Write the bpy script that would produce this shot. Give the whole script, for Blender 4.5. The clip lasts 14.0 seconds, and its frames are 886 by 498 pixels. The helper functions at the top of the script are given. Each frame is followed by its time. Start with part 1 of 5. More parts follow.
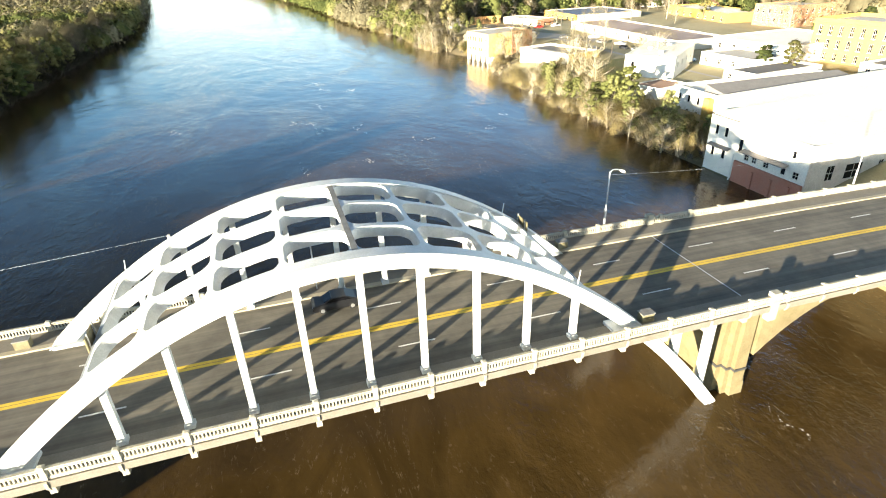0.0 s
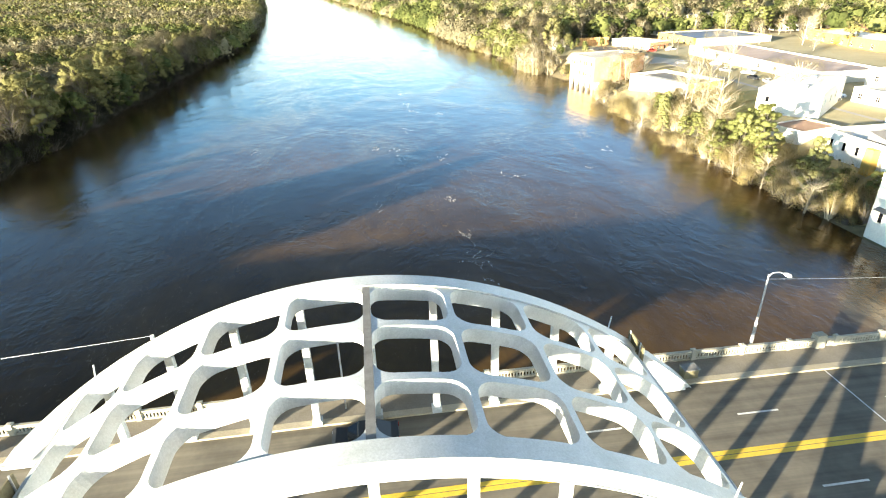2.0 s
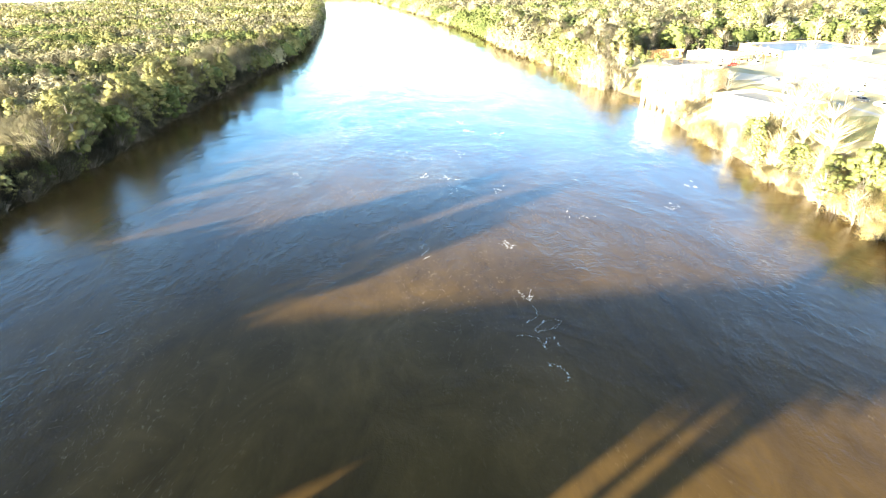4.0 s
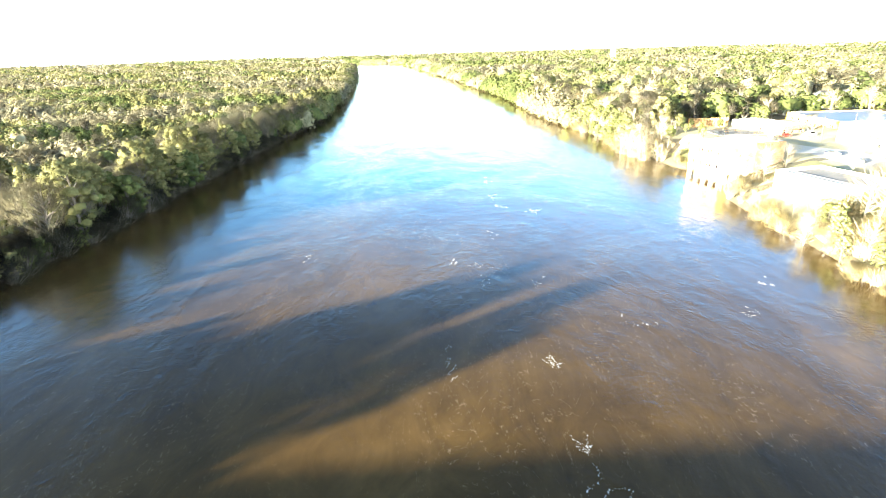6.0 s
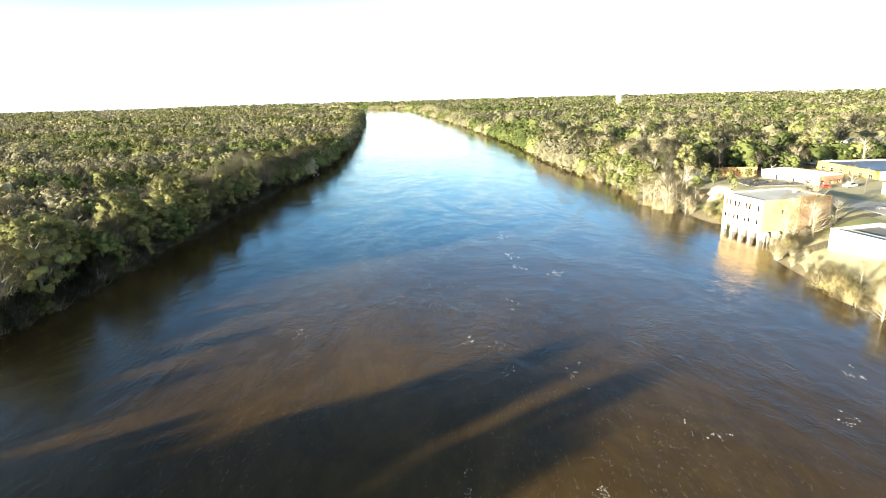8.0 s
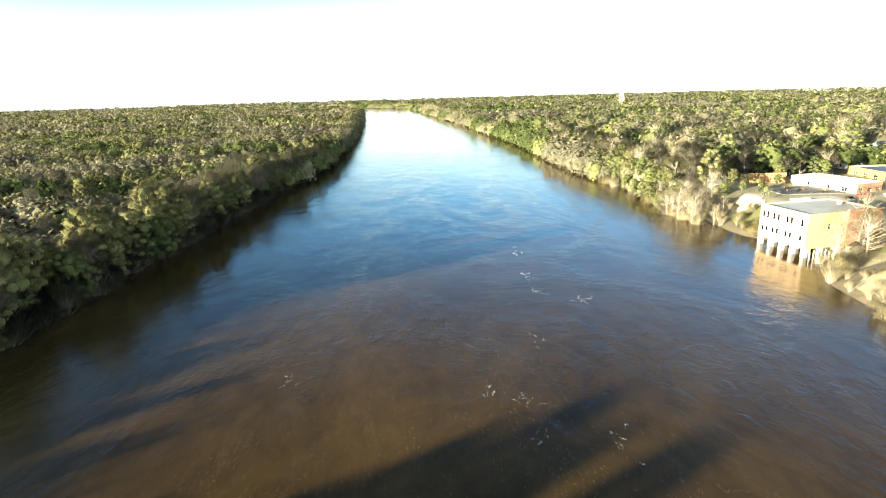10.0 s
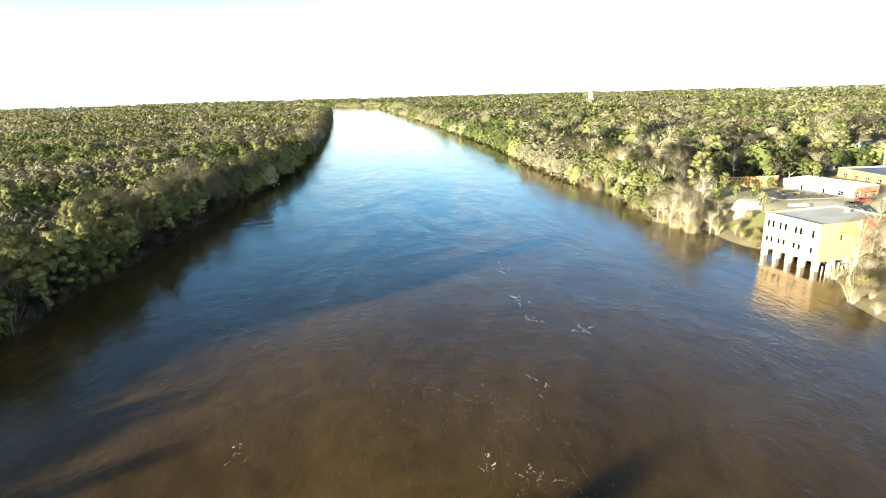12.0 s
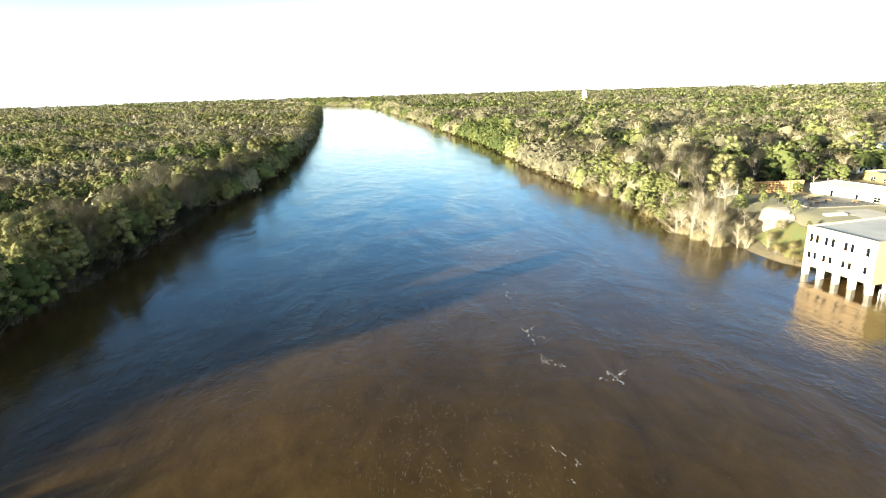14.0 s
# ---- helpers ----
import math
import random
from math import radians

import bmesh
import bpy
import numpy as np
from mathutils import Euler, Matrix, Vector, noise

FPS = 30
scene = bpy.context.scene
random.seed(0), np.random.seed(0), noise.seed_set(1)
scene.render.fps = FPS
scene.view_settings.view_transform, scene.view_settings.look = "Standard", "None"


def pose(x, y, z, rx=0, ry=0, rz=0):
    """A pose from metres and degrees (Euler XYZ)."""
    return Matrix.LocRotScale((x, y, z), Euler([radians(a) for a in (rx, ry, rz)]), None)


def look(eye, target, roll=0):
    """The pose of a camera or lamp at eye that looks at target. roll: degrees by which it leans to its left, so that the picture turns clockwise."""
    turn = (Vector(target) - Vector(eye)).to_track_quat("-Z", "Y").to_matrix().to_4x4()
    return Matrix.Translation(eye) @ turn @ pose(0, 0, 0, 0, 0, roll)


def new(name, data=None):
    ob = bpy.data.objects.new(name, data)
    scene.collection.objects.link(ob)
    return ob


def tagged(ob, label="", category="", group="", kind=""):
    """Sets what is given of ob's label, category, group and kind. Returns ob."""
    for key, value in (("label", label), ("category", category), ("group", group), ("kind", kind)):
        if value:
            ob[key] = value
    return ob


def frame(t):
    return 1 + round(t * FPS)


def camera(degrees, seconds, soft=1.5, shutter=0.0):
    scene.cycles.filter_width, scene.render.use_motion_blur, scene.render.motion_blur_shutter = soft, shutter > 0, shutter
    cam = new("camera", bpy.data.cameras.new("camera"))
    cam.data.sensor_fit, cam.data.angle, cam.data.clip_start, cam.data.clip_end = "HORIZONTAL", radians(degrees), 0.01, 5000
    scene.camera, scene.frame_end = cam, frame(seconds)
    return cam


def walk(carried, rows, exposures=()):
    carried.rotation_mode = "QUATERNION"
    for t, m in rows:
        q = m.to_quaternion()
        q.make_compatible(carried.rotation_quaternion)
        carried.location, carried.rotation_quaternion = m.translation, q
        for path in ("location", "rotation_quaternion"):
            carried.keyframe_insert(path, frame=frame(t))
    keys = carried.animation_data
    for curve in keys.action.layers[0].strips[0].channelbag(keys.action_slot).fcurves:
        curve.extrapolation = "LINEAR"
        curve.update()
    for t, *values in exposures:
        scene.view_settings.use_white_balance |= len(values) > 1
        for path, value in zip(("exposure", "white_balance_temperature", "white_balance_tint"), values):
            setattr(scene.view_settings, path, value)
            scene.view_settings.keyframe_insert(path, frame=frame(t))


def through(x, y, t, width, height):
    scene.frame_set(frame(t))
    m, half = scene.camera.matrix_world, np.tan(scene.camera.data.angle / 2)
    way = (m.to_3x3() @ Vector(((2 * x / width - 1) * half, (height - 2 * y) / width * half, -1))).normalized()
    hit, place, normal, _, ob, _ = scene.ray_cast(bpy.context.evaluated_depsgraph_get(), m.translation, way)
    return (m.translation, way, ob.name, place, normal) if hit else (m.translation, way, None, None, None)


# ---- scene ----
cam = camera(77.3, 14.0, soft=1.1)
PATH = [
    (0, (-4.228, -41.449, 42.641), (-3.707, -39.761, 41.704), -2.0),
    (0.5, (-2.632, -37.516, 42.643), (-2.203, -35.799, 41.713), -1.9),
    (1, (-1.212, -33.388, 42.621), (-0.881, -31.64, 41.707), -1.9),
    (1.5, (0.077, -29.183, 42.482), (0.353, -27.414, 41.592), -1.7),
    (2, (1.091, -24.916, 42.412), (1.322, -23.136, 41.529), -1.7),
    (2.5, (1.875, -20.565, 42.44), (2.047, -18.773, 41.57), -1.6),
    (3, (2.548, -16.146, 42.498), (2.678, -14.35, 41.629), -1.7),
    (5.5, (2.129, 7.398, 44.403), (2.112, 9.235, 43.611), -1.8),
    (6, (2.149, 11.974, 44.303), (2.124, 13.856, 43.626), -1.7),
    (6.5, (1.964, 16.66, 44.259), (1.932, 18.547, 43.597), -1.7),
    (7, (1.502, 21.48, 44.292), (1.464, 23.38, 43.67), -1.6),
    (7.5, (1.046, 26.153, 44.299), (1.006, 28.071, 43.733), -1.6),
    (8, (0.476, 30.856, 44.238), (0.434, 32.783, 43.707), -1.6),
    (10.5, (-2.884, 52.67, 45.405), (-2.923, 54.596, 44.867), -1.6),
    (11, (-3.461, 57.082, 45.491), (-3.459, 59.008, 44.952), -1.6),
    (11.5, (-3.989, 61.568, 45.378), (-3.947, 63.493, 44.837), -1.6),
    (12, (-4.31, 66.429, 45.394), (-4.245, 68.352, 44.85), -1.6),
    (12.5, (-4.483, 71.345, 45.377), (-4.412, 73.268, 44.833), -1.7),
    (13, (-4.655, 76.417, 45.258), (-4.576, 78.339, 44.712), -1.7),
    (13.5, (-4.599, 81.568, 45.205), (-4.513, 83.49, 44.657), -1.7),
    (14, (-4.538, 86.768, 45.113), (-4.446, 88.688, 44.563), -1.7),
]

EXPOSURES = [(0, 2.45, 6400, 6), (1.5, 2.70, 6450, 5), (3, 3.42, 6450, 4), (5.4, 4.36, 5900, 4), (6.0, 3.95, 5950, 4), (6.5, 3.62, 6000, 4), (7.5, 3.0, 6100, 2), (8.2, 2.60, 6100, 2), (10.5, 2.54, 6100, 2), (14, 2.54, 6050, 2)]
walk(cam, [(t, look(eye, target, roll)) for t, eye, target, roll in PATH], EXPOSURES)

# ---------------------------------------------------------------- light
SUN_AZ, SUN_EL = 35.0, 8.0          # shadows run 35 degrees from +x towards +y
world = bpy.data.worlds.new("sky")
scene.world = world
world.use_nodes = True
wn = world.node_tree.nodes
sky = wn.new("ShaderNodeTexSky")
sky.sky_type = "NISHITA"
sky.sun_disc = False
sky.sun_elevation = radians(SUN_EL)
sky.sun_rotation = radians(SUN_AZ - 270)
sky.air_density, sky.dust_density, sky.ozone_density = 0.9, 0.3, 1.6
wn["Background"].inputs["Strength"].default_value = 0.085
# haze takes the colour out of the sky towards the horizon
wl = world.node_tree.links
up_axis = wn.new("ShaderNodeSeparateXYZ")
wl.new(wn.new("ShaderNodeTexCoord").outputs["Generated"], up_axis.inputs[0])
def by_height(stops):
    r = wn.new("ShaderNodeValToRGB")
    while len(r.color_ramp.elements) < len(stops):
        r.color_ramp.elements.new(0.5)
    for e, (z, v) in zip(r.color_ramp.elements, stops):
        e.position, e.color = z, (v, v, v, 1)
    wl.new(up_axis.outputs["Z"], r.inputs["Fac"])
    return r.outputs["Color"]


pale = wn.new("ShaderNodeHueSaturation")
pale.inputs["Hue"].default_value = 0.512
wl.new(by_height([(0.0, 0.10), (0.06, 0.35), (0.18, 1.40), (0.42, 1.0), (0.8, 0.55)]), pale.inputs["Saturation"])
# the sky is darkest at a right angle to the sun
from_sun = wn.new("ShaderNodeVectorMath"); from_sun.operation = "DOT_PRODUCT"
wl.new(up_axis.inputs[0].links[0].from_socket, from_sun.inputs[0])
from_sun.inputs[1].default_value = (math.cos(radians(SUN_AZ)), math.sin(radians(SUN_AZ)), 0)
square = wn.new("ShaderNodeMath"); square.operation = "MULTIPLY"
wl.new(from_sun.outputs["Value"], square.inputs[0]); wl.new(from_sun.outputs["Value"], square.inputs[1])
band = wn.new("ShaderNodeMath"); band.operation = "MULTIPLY_ADD"
wl.new(square.outputs[0], band.inputs[0]); band.inputs[1].default_value, band.inputs[2].default_value = 1.7, 0.52
bright = wn.new("ShaderNodeMath"); bright.operation = "MULTIPLY"
wl.new(by_height([(0.0, 1.15), (0.20, 1.2), (0.34, 0.92), (0.50, 0.48), (0.80, 0.28)]), bright.inputs[0])
wl.new(band.outputs[0], bright.inputs[1])
wl.new(bright.outputs[0], pale.inputs["Value"])
wl.new(sky.outputs[0], pale.inputs["Color"])
wl.new(pale.outputs[0], wn["Background"].inputs["Color"])
sun_data = bpy.data.lights.new("sun", "SUN")
sun_data.energy, sun_data.angle, sun_data.color = 5.0, radians(1.0), (1.0, 0.86, 0.66)
sun = new("sun", sun_data)
to_sun = Vector((-math.cos(radians(SUN_AZ)), -math.sin(radians(SUN_AZ)), math.tan(radians(SUN_EL)))).normalized()
sun.matrix_world = look((0, 0, 200), Vector((0, 0, 200)) - to_sun)


# ---------------------------------------------------------------- materials
def material(name, rough=0.8, metal=0.0):
    m = bpy.data.materials.new(name)
    m.use_nodes = True
    b = m.node_tree.nodes["Principled BSDF"]
    b.inputs["Roughness"].default_value = rough
    b.inputs["Metallic"].default_value = metal
    return m, m.node_tree.nodes, m.node_tree.links, b


def coords(n, l, scale, kind="Object"):
    tc = n.new("ShaderNodeTexCoord")
    mp = n.new("ShaderNodeMapping")
    mp.inputs["Scale"].default_value = scale
    l.new(tc.outputs[kind], mp.inputs["Vector"])
    return mp.outputs["Vector"]


def noise_tex(n, l, vec, scale, detail=4, rough=0.6, warp=0.0):
    t = n.new("ShaderNodeTexNoise")
    t.inputs["Scale"].default_value = scale
    t.inputs["Detail"].default_value = detail
    t.inputs["Roughness"].default_value = rough
    t.inputs["Distortion"].default_value = warp
    l.new(vec, t.inputs["Vector"])
    return t.outputs["Fac"]


def ramp(n, l, fac, stops):
    r = n.new("ShaderNodeValToRGB")
    while len(r.color_ramp.elements) < len(stops):
        r.color_ramp.elements.new(0.5)
    for e, (p, c) in zip(r.color_ramp.elements, stops):
        e.position, e.color = p, (*c, 1) if len(c) == 3 else c
    l.new(fac, r.inputs["Fac"])
    return r.outputs["Color"]


def mix(n, l, fac, a, b, mode="MIX"):
    x = n.new("ShaderNodeMix")
    x.data_type, x.blend_type = "RGBA", mode
    for sock, v in ((x.inputs[0], fac), (x.inputs[6], a), (x.inputs[7], b)):
        if isinstance(v, (int, float)):
            sock.default_value = v
        elif isinstance(v, tuple):
            sock.default_value = (*v, 1)
        else:
            l.new(v, sock)
    return x.outputs[2]


def bump(n, l, bsdf, height, strength, distance=0.05):
    b = n.new("ShaderNodeBump")
    b.inputs["Strength"].default_value = strength
    b.inputs["Distance"].default_value = distance
    l.new(height, b.inputs["Height"])
    l.new(b.outputs["Normal"], bsdf.inputs["Normal"])
    return b


def surface(name, colour, rough=0.8, stain=(0.5, 0.5, 0.5), amount=0.35, large=0.25, fine=6.0, relief=0.3, metal=0.0, kind="Object", depth=0.02):
    """Plain worn surface: a base colour with large stains and fine grain."""
    m, n, l, b = material(name, rough, metal)
    v = coords(n, l, (1, 1, 1), kind)
    big = noise_tex(n, l, v, large, 5, 0.65, 0.4)
    small = noise_tex(n, l, v, fine, 5, 0.7)
    f = ramp(n, l, big, [(0.38, (0, 0, 0)), (0.68, (1, 1, 1))])
    dirty = tuple(c * s for c, s in zip(colour, stain))
    c1 = mix(n, l, f, colour, tuple(c * (1 - amount) + d * amount for c, d in zip(colour, dirty)))
    g = ramp(n, l, small, [(0.3, (0.82, 0.82, 0.82)), (0.7, (1.12, 1.12, 1.12))])
    l.new(mix(n, l, 1.0, c1, g, "MULTIPLY"), b.inputs["Base Color"])
    bump(n, l, b, small, relief, depth)
    return m


def foliage(name, dark, mid, light, through=0.5, patch=0.11, rough=0.85):
    """Leaves or twigs: the hue differs from tree to tree, and a little from place to place and piece to piece."""
    m, n, l, b = material(name, rough)
    geo = n.new("ShaderNodeNewGeometry")
    mp = n.new("ShaderNodeMapping")
    l.new(geo.outputs["Position"], mp.inputs["Vector"])
    total = noise_tex(n, l, mp.outputs["Vector"], patch, 3, 0.6)
    twiggy = n.new("ShaderNodeMapping")
    twiggy.inputs["Scale"].default_value = (1.6, 1.6, 0.7)
    l.new(geo.outputs["Position"], twiggy.inputs["Vector"])
    fine = n.new("ShaderNodeMath"); fine.operation = "MULTIPLY_ADD"
    l.new(noise_tex(n, l, twiggy.outputs["Vector"], 1.0, 4, 0.75), fine.inputs[0])
    fine.inputs[1].default_value = 0.5
    base = n.new("ShaderNodeMath"); base.operation = "SUBTRACT"
    l.new(total, base.inputs[0]); base.inputs[1].default_value = 0.25
    l.new(base.outputs[0], fine.inputs[2])
    total = fine.outputs[0]
    info = n.new("ShaderNodeObjectInfo")
    tint, solo = n.new("ShaderNodeAttribute"), n.new("ShaderNodeAttribute")
    tint.attribute_name, solo.attribute_name = "tint", "solo"
    own = n.new("ShaderNodeMath"); own.operation = "MULTIPLY"
    l.new(info.outputs["Random"], own.inputs[0])
    l.new(solo.outputs["Fac"], own.inputs[1])
    for sock, k in ((own.outputs[0], 0.5), (tint.outputs["Fac"], 0.5), (geo.outputs["Random Per Island"], 0.07)):
        a = n.new("ShaderNodeMath"); a.operation = "MULTIPLY_ADD"
        l.new(sock, a.inputs[0]); a.inputs[1].default_value = k
        l.new(total, a.inputs[2])
        total = a.outputs[0]
    l.new(ramp(n, l, total, [(0.40, dark), (0.78, mid), (1.0, light)]), b.inputs["Base Color"])
    b.inputs["Specular IOR Level"].default_value = 0.1
    # leaves and twigs are lit as the mass that they form
    way = n.new("ShaderNodeAttribute"); way.attribute_name = "outward"
    turn = n.new("ShaderNodeVectorTransform")
    turn.vector_type, turn.convert_from, turn.convert_to = "NORMAL", "OBJECT", "WORLD"
    l.new(way.outputs["Vector"], turn.inputs[0])
    l.new(turn.outputs[0], b.inputs["Normal"])
    # light also comes through the thin leaves and between the twigs
    thin = n.new("ShaderNodeBsdfTranslucent")
    l.new(b.inputs["Base Color"].links[0].from_socket, thin.inputs["Color"])
    l.new(turn.outputs[0], thin.inputs["Normal"])
    both = n.new("ShaderNodeMixShader")
    both.inputs[0].default_value = through
    l.new(b.outputs[0], both.inputs[1])
    l.new(thin.outputs[0], both.inputs[2])
    l.new(both.outputs[0], n["Material Output"].inputs["Surface"])
    return m


M = {}
M["paint"] = surface("white_bridge_paint", (0.58, 0.59, 0.58), 0.45, (0.66, 0.69, 0.64), 0.55, 0.5, 9, 0.2)
M["grime"] = surface("grimy_steel", (0.22, 0.21, 0.19), 0.7, (0.4, 0.38, 0.35), 0.6, 1.2, 14, 0.4)
M["concrete"] = surface("cream_concrete", (0.40, 0.375, 0.30), 0.85, (0.6, 0.55, 0.42), 0.5, 0.45, 9, 0.4)
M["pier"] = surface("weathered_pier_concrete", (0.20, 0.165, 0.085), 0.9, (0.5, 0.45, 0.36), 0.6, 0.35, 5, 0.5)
M["walk"] = surface("sidewalk_concrete", (0.21, 0.19, 0.155), 0.9, (0.6, 0.58, 0.5), 0.5, 0.4, 8, 0.3)
M["curb"] = surface("pale_kerb_concrete", (0.42, 0.37, 0.27), 0.9, (0.6, 0.58, 0.5), 0.5, 0.4, 8, 0.3)
M["white_line"] = surface("white_road_paint", (0.72, 0.71, 0.66), 0.7, (0.5, 0.5, 0.5), 0.4, 0.8, 10, 0.2)
M["yellow_line"] = surface("yellow_road_paint", (0.70, 0.48, 0.05), 0.7, (0.5, 0.45, 0.4), 0.4, 0.6, 10, 0.2)
M["steel"] = surface("galvanised_steel", (0.55, 0.56, 0.57), 0.45, (0.7, 0.7, 0.7), 0.3, 1.0, 12, 0.1, metal=0.6)
M["rust"] = surface("rusty_board", (0.20, 0.18, 0.10), 0.75, (0.5, 0.42, 0.35), 0.6, 1.5, 10, 0.4)
M["dark_metal"] = surface("dark_metal", (0.05, 0.05, 0.05), 0.5, (0.7, 0.7, 0.7), 0.3, 1.0, 9, 0.2)
M["cream_wall"] = surface("cream_plaster", (0.78, 0.74, 0.64), 0.9, (0.62, 0.55, 0.45), 0.45, 0.3, 4, 0.3)
M["white_wall"] = surface("white_painted_block", (0.84, 0.80, 0.70), 0.85, (0.7, 0.66, 0.58), 0.4, 0.25, 4, 0.3)
M["yellow_wall"] = surface("yellow_stucco", (0.52, 0.36, 0.09), 0.9, (0.7, 0.62, 0.5), 0.4, 0.3, 4, 0.3)
M["pale_yellow"] = surface("pale_yellow_plaster", (0.66, 0.51, 0.21), 0.9, (0.7, 0.62, 0.5), 0.45, 0.3, 4, 0.3)
M["pale_brick"] = surface("limewashed_brick", (0.64, 0.46, 0.26), 0.9, (0.7, 0.6, 0.5), 0.45, 0.3, 5, 0.4)
M["red_wall"] = surface("red_plaster_base", (0.42, 0.17, 0.11), 0.9, (0.9, 1.2, 1.3), 0.6, 0.4, 4, 0.4)
M["grey_roof"] = surface("grey_membrane_roof", (0.50, 0.47, 0.41), 0.8, (0.6, 0.6, 0.6), 0.5, 0.12, 3, 0.2)
M["white_roof"] = surface("white_coated_roof", (0.84, 0.79, 0.68), 0.7, (0.75, 0.72, 0.68), 0.35, 0.1, 2, 0.15)
M["tar_roof"] = surface("tar_roof", (0.12, 0.115, 0.11), 0.9, (1.6, 1.5, 1.4), 0.5, 0.1, 2, 0.3)
M["brown_roof"] = surface("rusty_roof", (0.36, 0.22, 0.14), 0.85, (0.7, 0.6, 0.5), 0.5, 0.2, 3, 0.3)
M["pink_roof"] = surface("pinkish_gravel_roof", (0.42, 0.32, 0.27), 0.9, (0.6, 0.58, 0.56), 0.5, 0.1, 3, 0.3)
M["blue_roof"] = surface("blue_metal_roof", (0.10, 0.13, 0.20), 0.5, (0.7, 0.7, 0.7), 0.3, 0.3, 4, 0.1)
M["green_roof"] = surface("green_metal_roof", (0.03, 0.20, 0.14), 0.5, (0.7, 0.7, 0.7), 0.3, 0.3, 4, 0.1)
M["shingle"] = surface("grey_shingles", (0.20, 0.19, 0.18), 0.9, (0.6, 0.6, 0.6), 0.4, 0.5, 6, 0.4)
M["wood"] = surface("new_timber", (0.62, 0.38, 0.16), 0.8, (0.7, 0.6, 0.5), 0.4, 0.8, 8, 0.3)
M["asphalt_lot"] = surface("parking_asphalt", (0.36, 0.34, 0.31), 0.9, (0.7, 0.7, 0.7), 0.4, 0.15, 5, 0.3)
M["lot"] = surface("pale_gravel_lot", (0.58, 0.52, 0.41), 0.95, (0.7, 0.66, 0.6), 0.5, 0.08, 4, 0.3)
M["sand"] = surface("pale_sand_path", (0.62, 0.52, 0.38), 0.95, (0.8, 0.75, 0.65), 0.4, 0.3, 6, 0.3)
M["dry"] = surface("dry_winter_turf", (0.38, 0.33, 0.19), 0.95, (0.6, 0.62, 0.5), 0.6, 0.06, 3, 0.4)
M["grass"] = surface("winter_grass", (0.17, 0.185, 0.055), 0.95, (1.5, 1.0, 1.1), 0.8, 0.25, 8, 0.5)
M["bark"] = surface("grey_brown_bark", (0.13, 0.11, 0.085), 0.9, (0.6, 0.6, 0.6), 0.5, 1.0, 8, 0.5)
M["pale_bark"] = surface("pale_bark", (0.40, 0.345, 0.25), 0.9, (0.6, 0.58, 0.5), 0.5, 1.0, 8, 0.5)
M["foam"] = surface("river_foam", (0.60, 0.56, 0.48), 0.7, (0.8, 0.8, 0.8), 0.3, 2, 12, 0.3)
M["car_paint"] = surface("black_car_paint", (0.006, 0.006, 0.007), 0.42, (1, 1, 1), 0.1, 1, 20, 0.0)
M["white_car"] = surface("white_car_paint", (0.75, 0.75, 0.74), 0.25, (0.9, 0.9, 0.9), 0.1, 1, 20, 0.0)
M["red_car"] = surface("red_car_paint", (0.35, 0.03, 0.02), 0.25, (0.9, 0.9, 0.9), 0.1, 1, 20, 0.0)
M["tyre"] = surface("tyre_rubber", (0.02, 0.02, 0.02), 0.9, (1, 1, 1), 0.1, 1, 20, 0.1)
M["hub"] = surface("alloy_rim", (0.6, 0.6, 0.6), 0.3, (0.8, 0.8, 0.8), 0.2, 2, 20, 0.0, metal=0.8)

m, n, l, b = material("window_glass", 0.12)
b.inputs["Specular IOR Level"].default_value = 0.25
v = coords(n, l, (1, 1, 1))
l.new(ramp(n, l, noise_tex(n, l, v, 0.6, 2), [(0.35, (0.003, 0.003, 0.004)), (0.7, (0.012, 0.013, 0.015))]), b.inputs["Base Color"])
M["glass"] = m

m, n, l, b = material("road_asphalt", 0.88)
v = coords(n, l, (1, 1, 1))
streak = noise_tex(n, l, coords(n, l, (0.03, 1.3, 1)), 1.0, 4, 0.6)
c = ramp(n, l, streak, [(0.3, (0.095, 0.085, 0.066)), (0.7, (0.175, 0.155, 0.118))])
patches = ramp(n, l, noise_tex(n, l, v, 0.3, 4, 0.7), [(0.35, (0.75, 0.75, 0.75)), (0.7, (1.2, 1.2, 1.2))])
l.new(mix(n, l, 1.0, c, patches, "MULTIPLY"), b.inputs["Base Color"])
bump(n, l, b, noise_tex(n, l, v, 25, 3), 0.4, 0.01)
M["asphalt"] = m

m, n, l, b = material("brick", 0.9)
v = coords(n, l, (1, 1, 1))
bt = n.new("ShaderNodeTexBrick")
bt.inputs["Scale"].default_value = 1.0
for key, val in (("Brick Width", 0.24), ("Row Height", 0.08), ("Mortar Size", 0.008)):
    bt.inputs[key].default_value = val
bt.inputs["Color1"].default_value, bt.inputs["Color2"].default_value = (0.46, 0.20, 0.09, 1), (0.36, 0.15, 0.07, 1)
bt.inputs["Mortar"].default_value = (0.42, 0.36, 0.28, 1)
l.new(v, bt.inputs["Vector"])
f = ramp(n, l, noise_tex(n, l, v, 0.35, 5, 0.7), [(0.3, (0.7, 0.7, 0.7)), (0.72, (1.35, 1.35, 1.25))])
l.new(mix(n, l, 1.0, bt.outputs["Color"], f, "MULTIPLY"), b.inputs["Base Color"])
M["brick"] = m

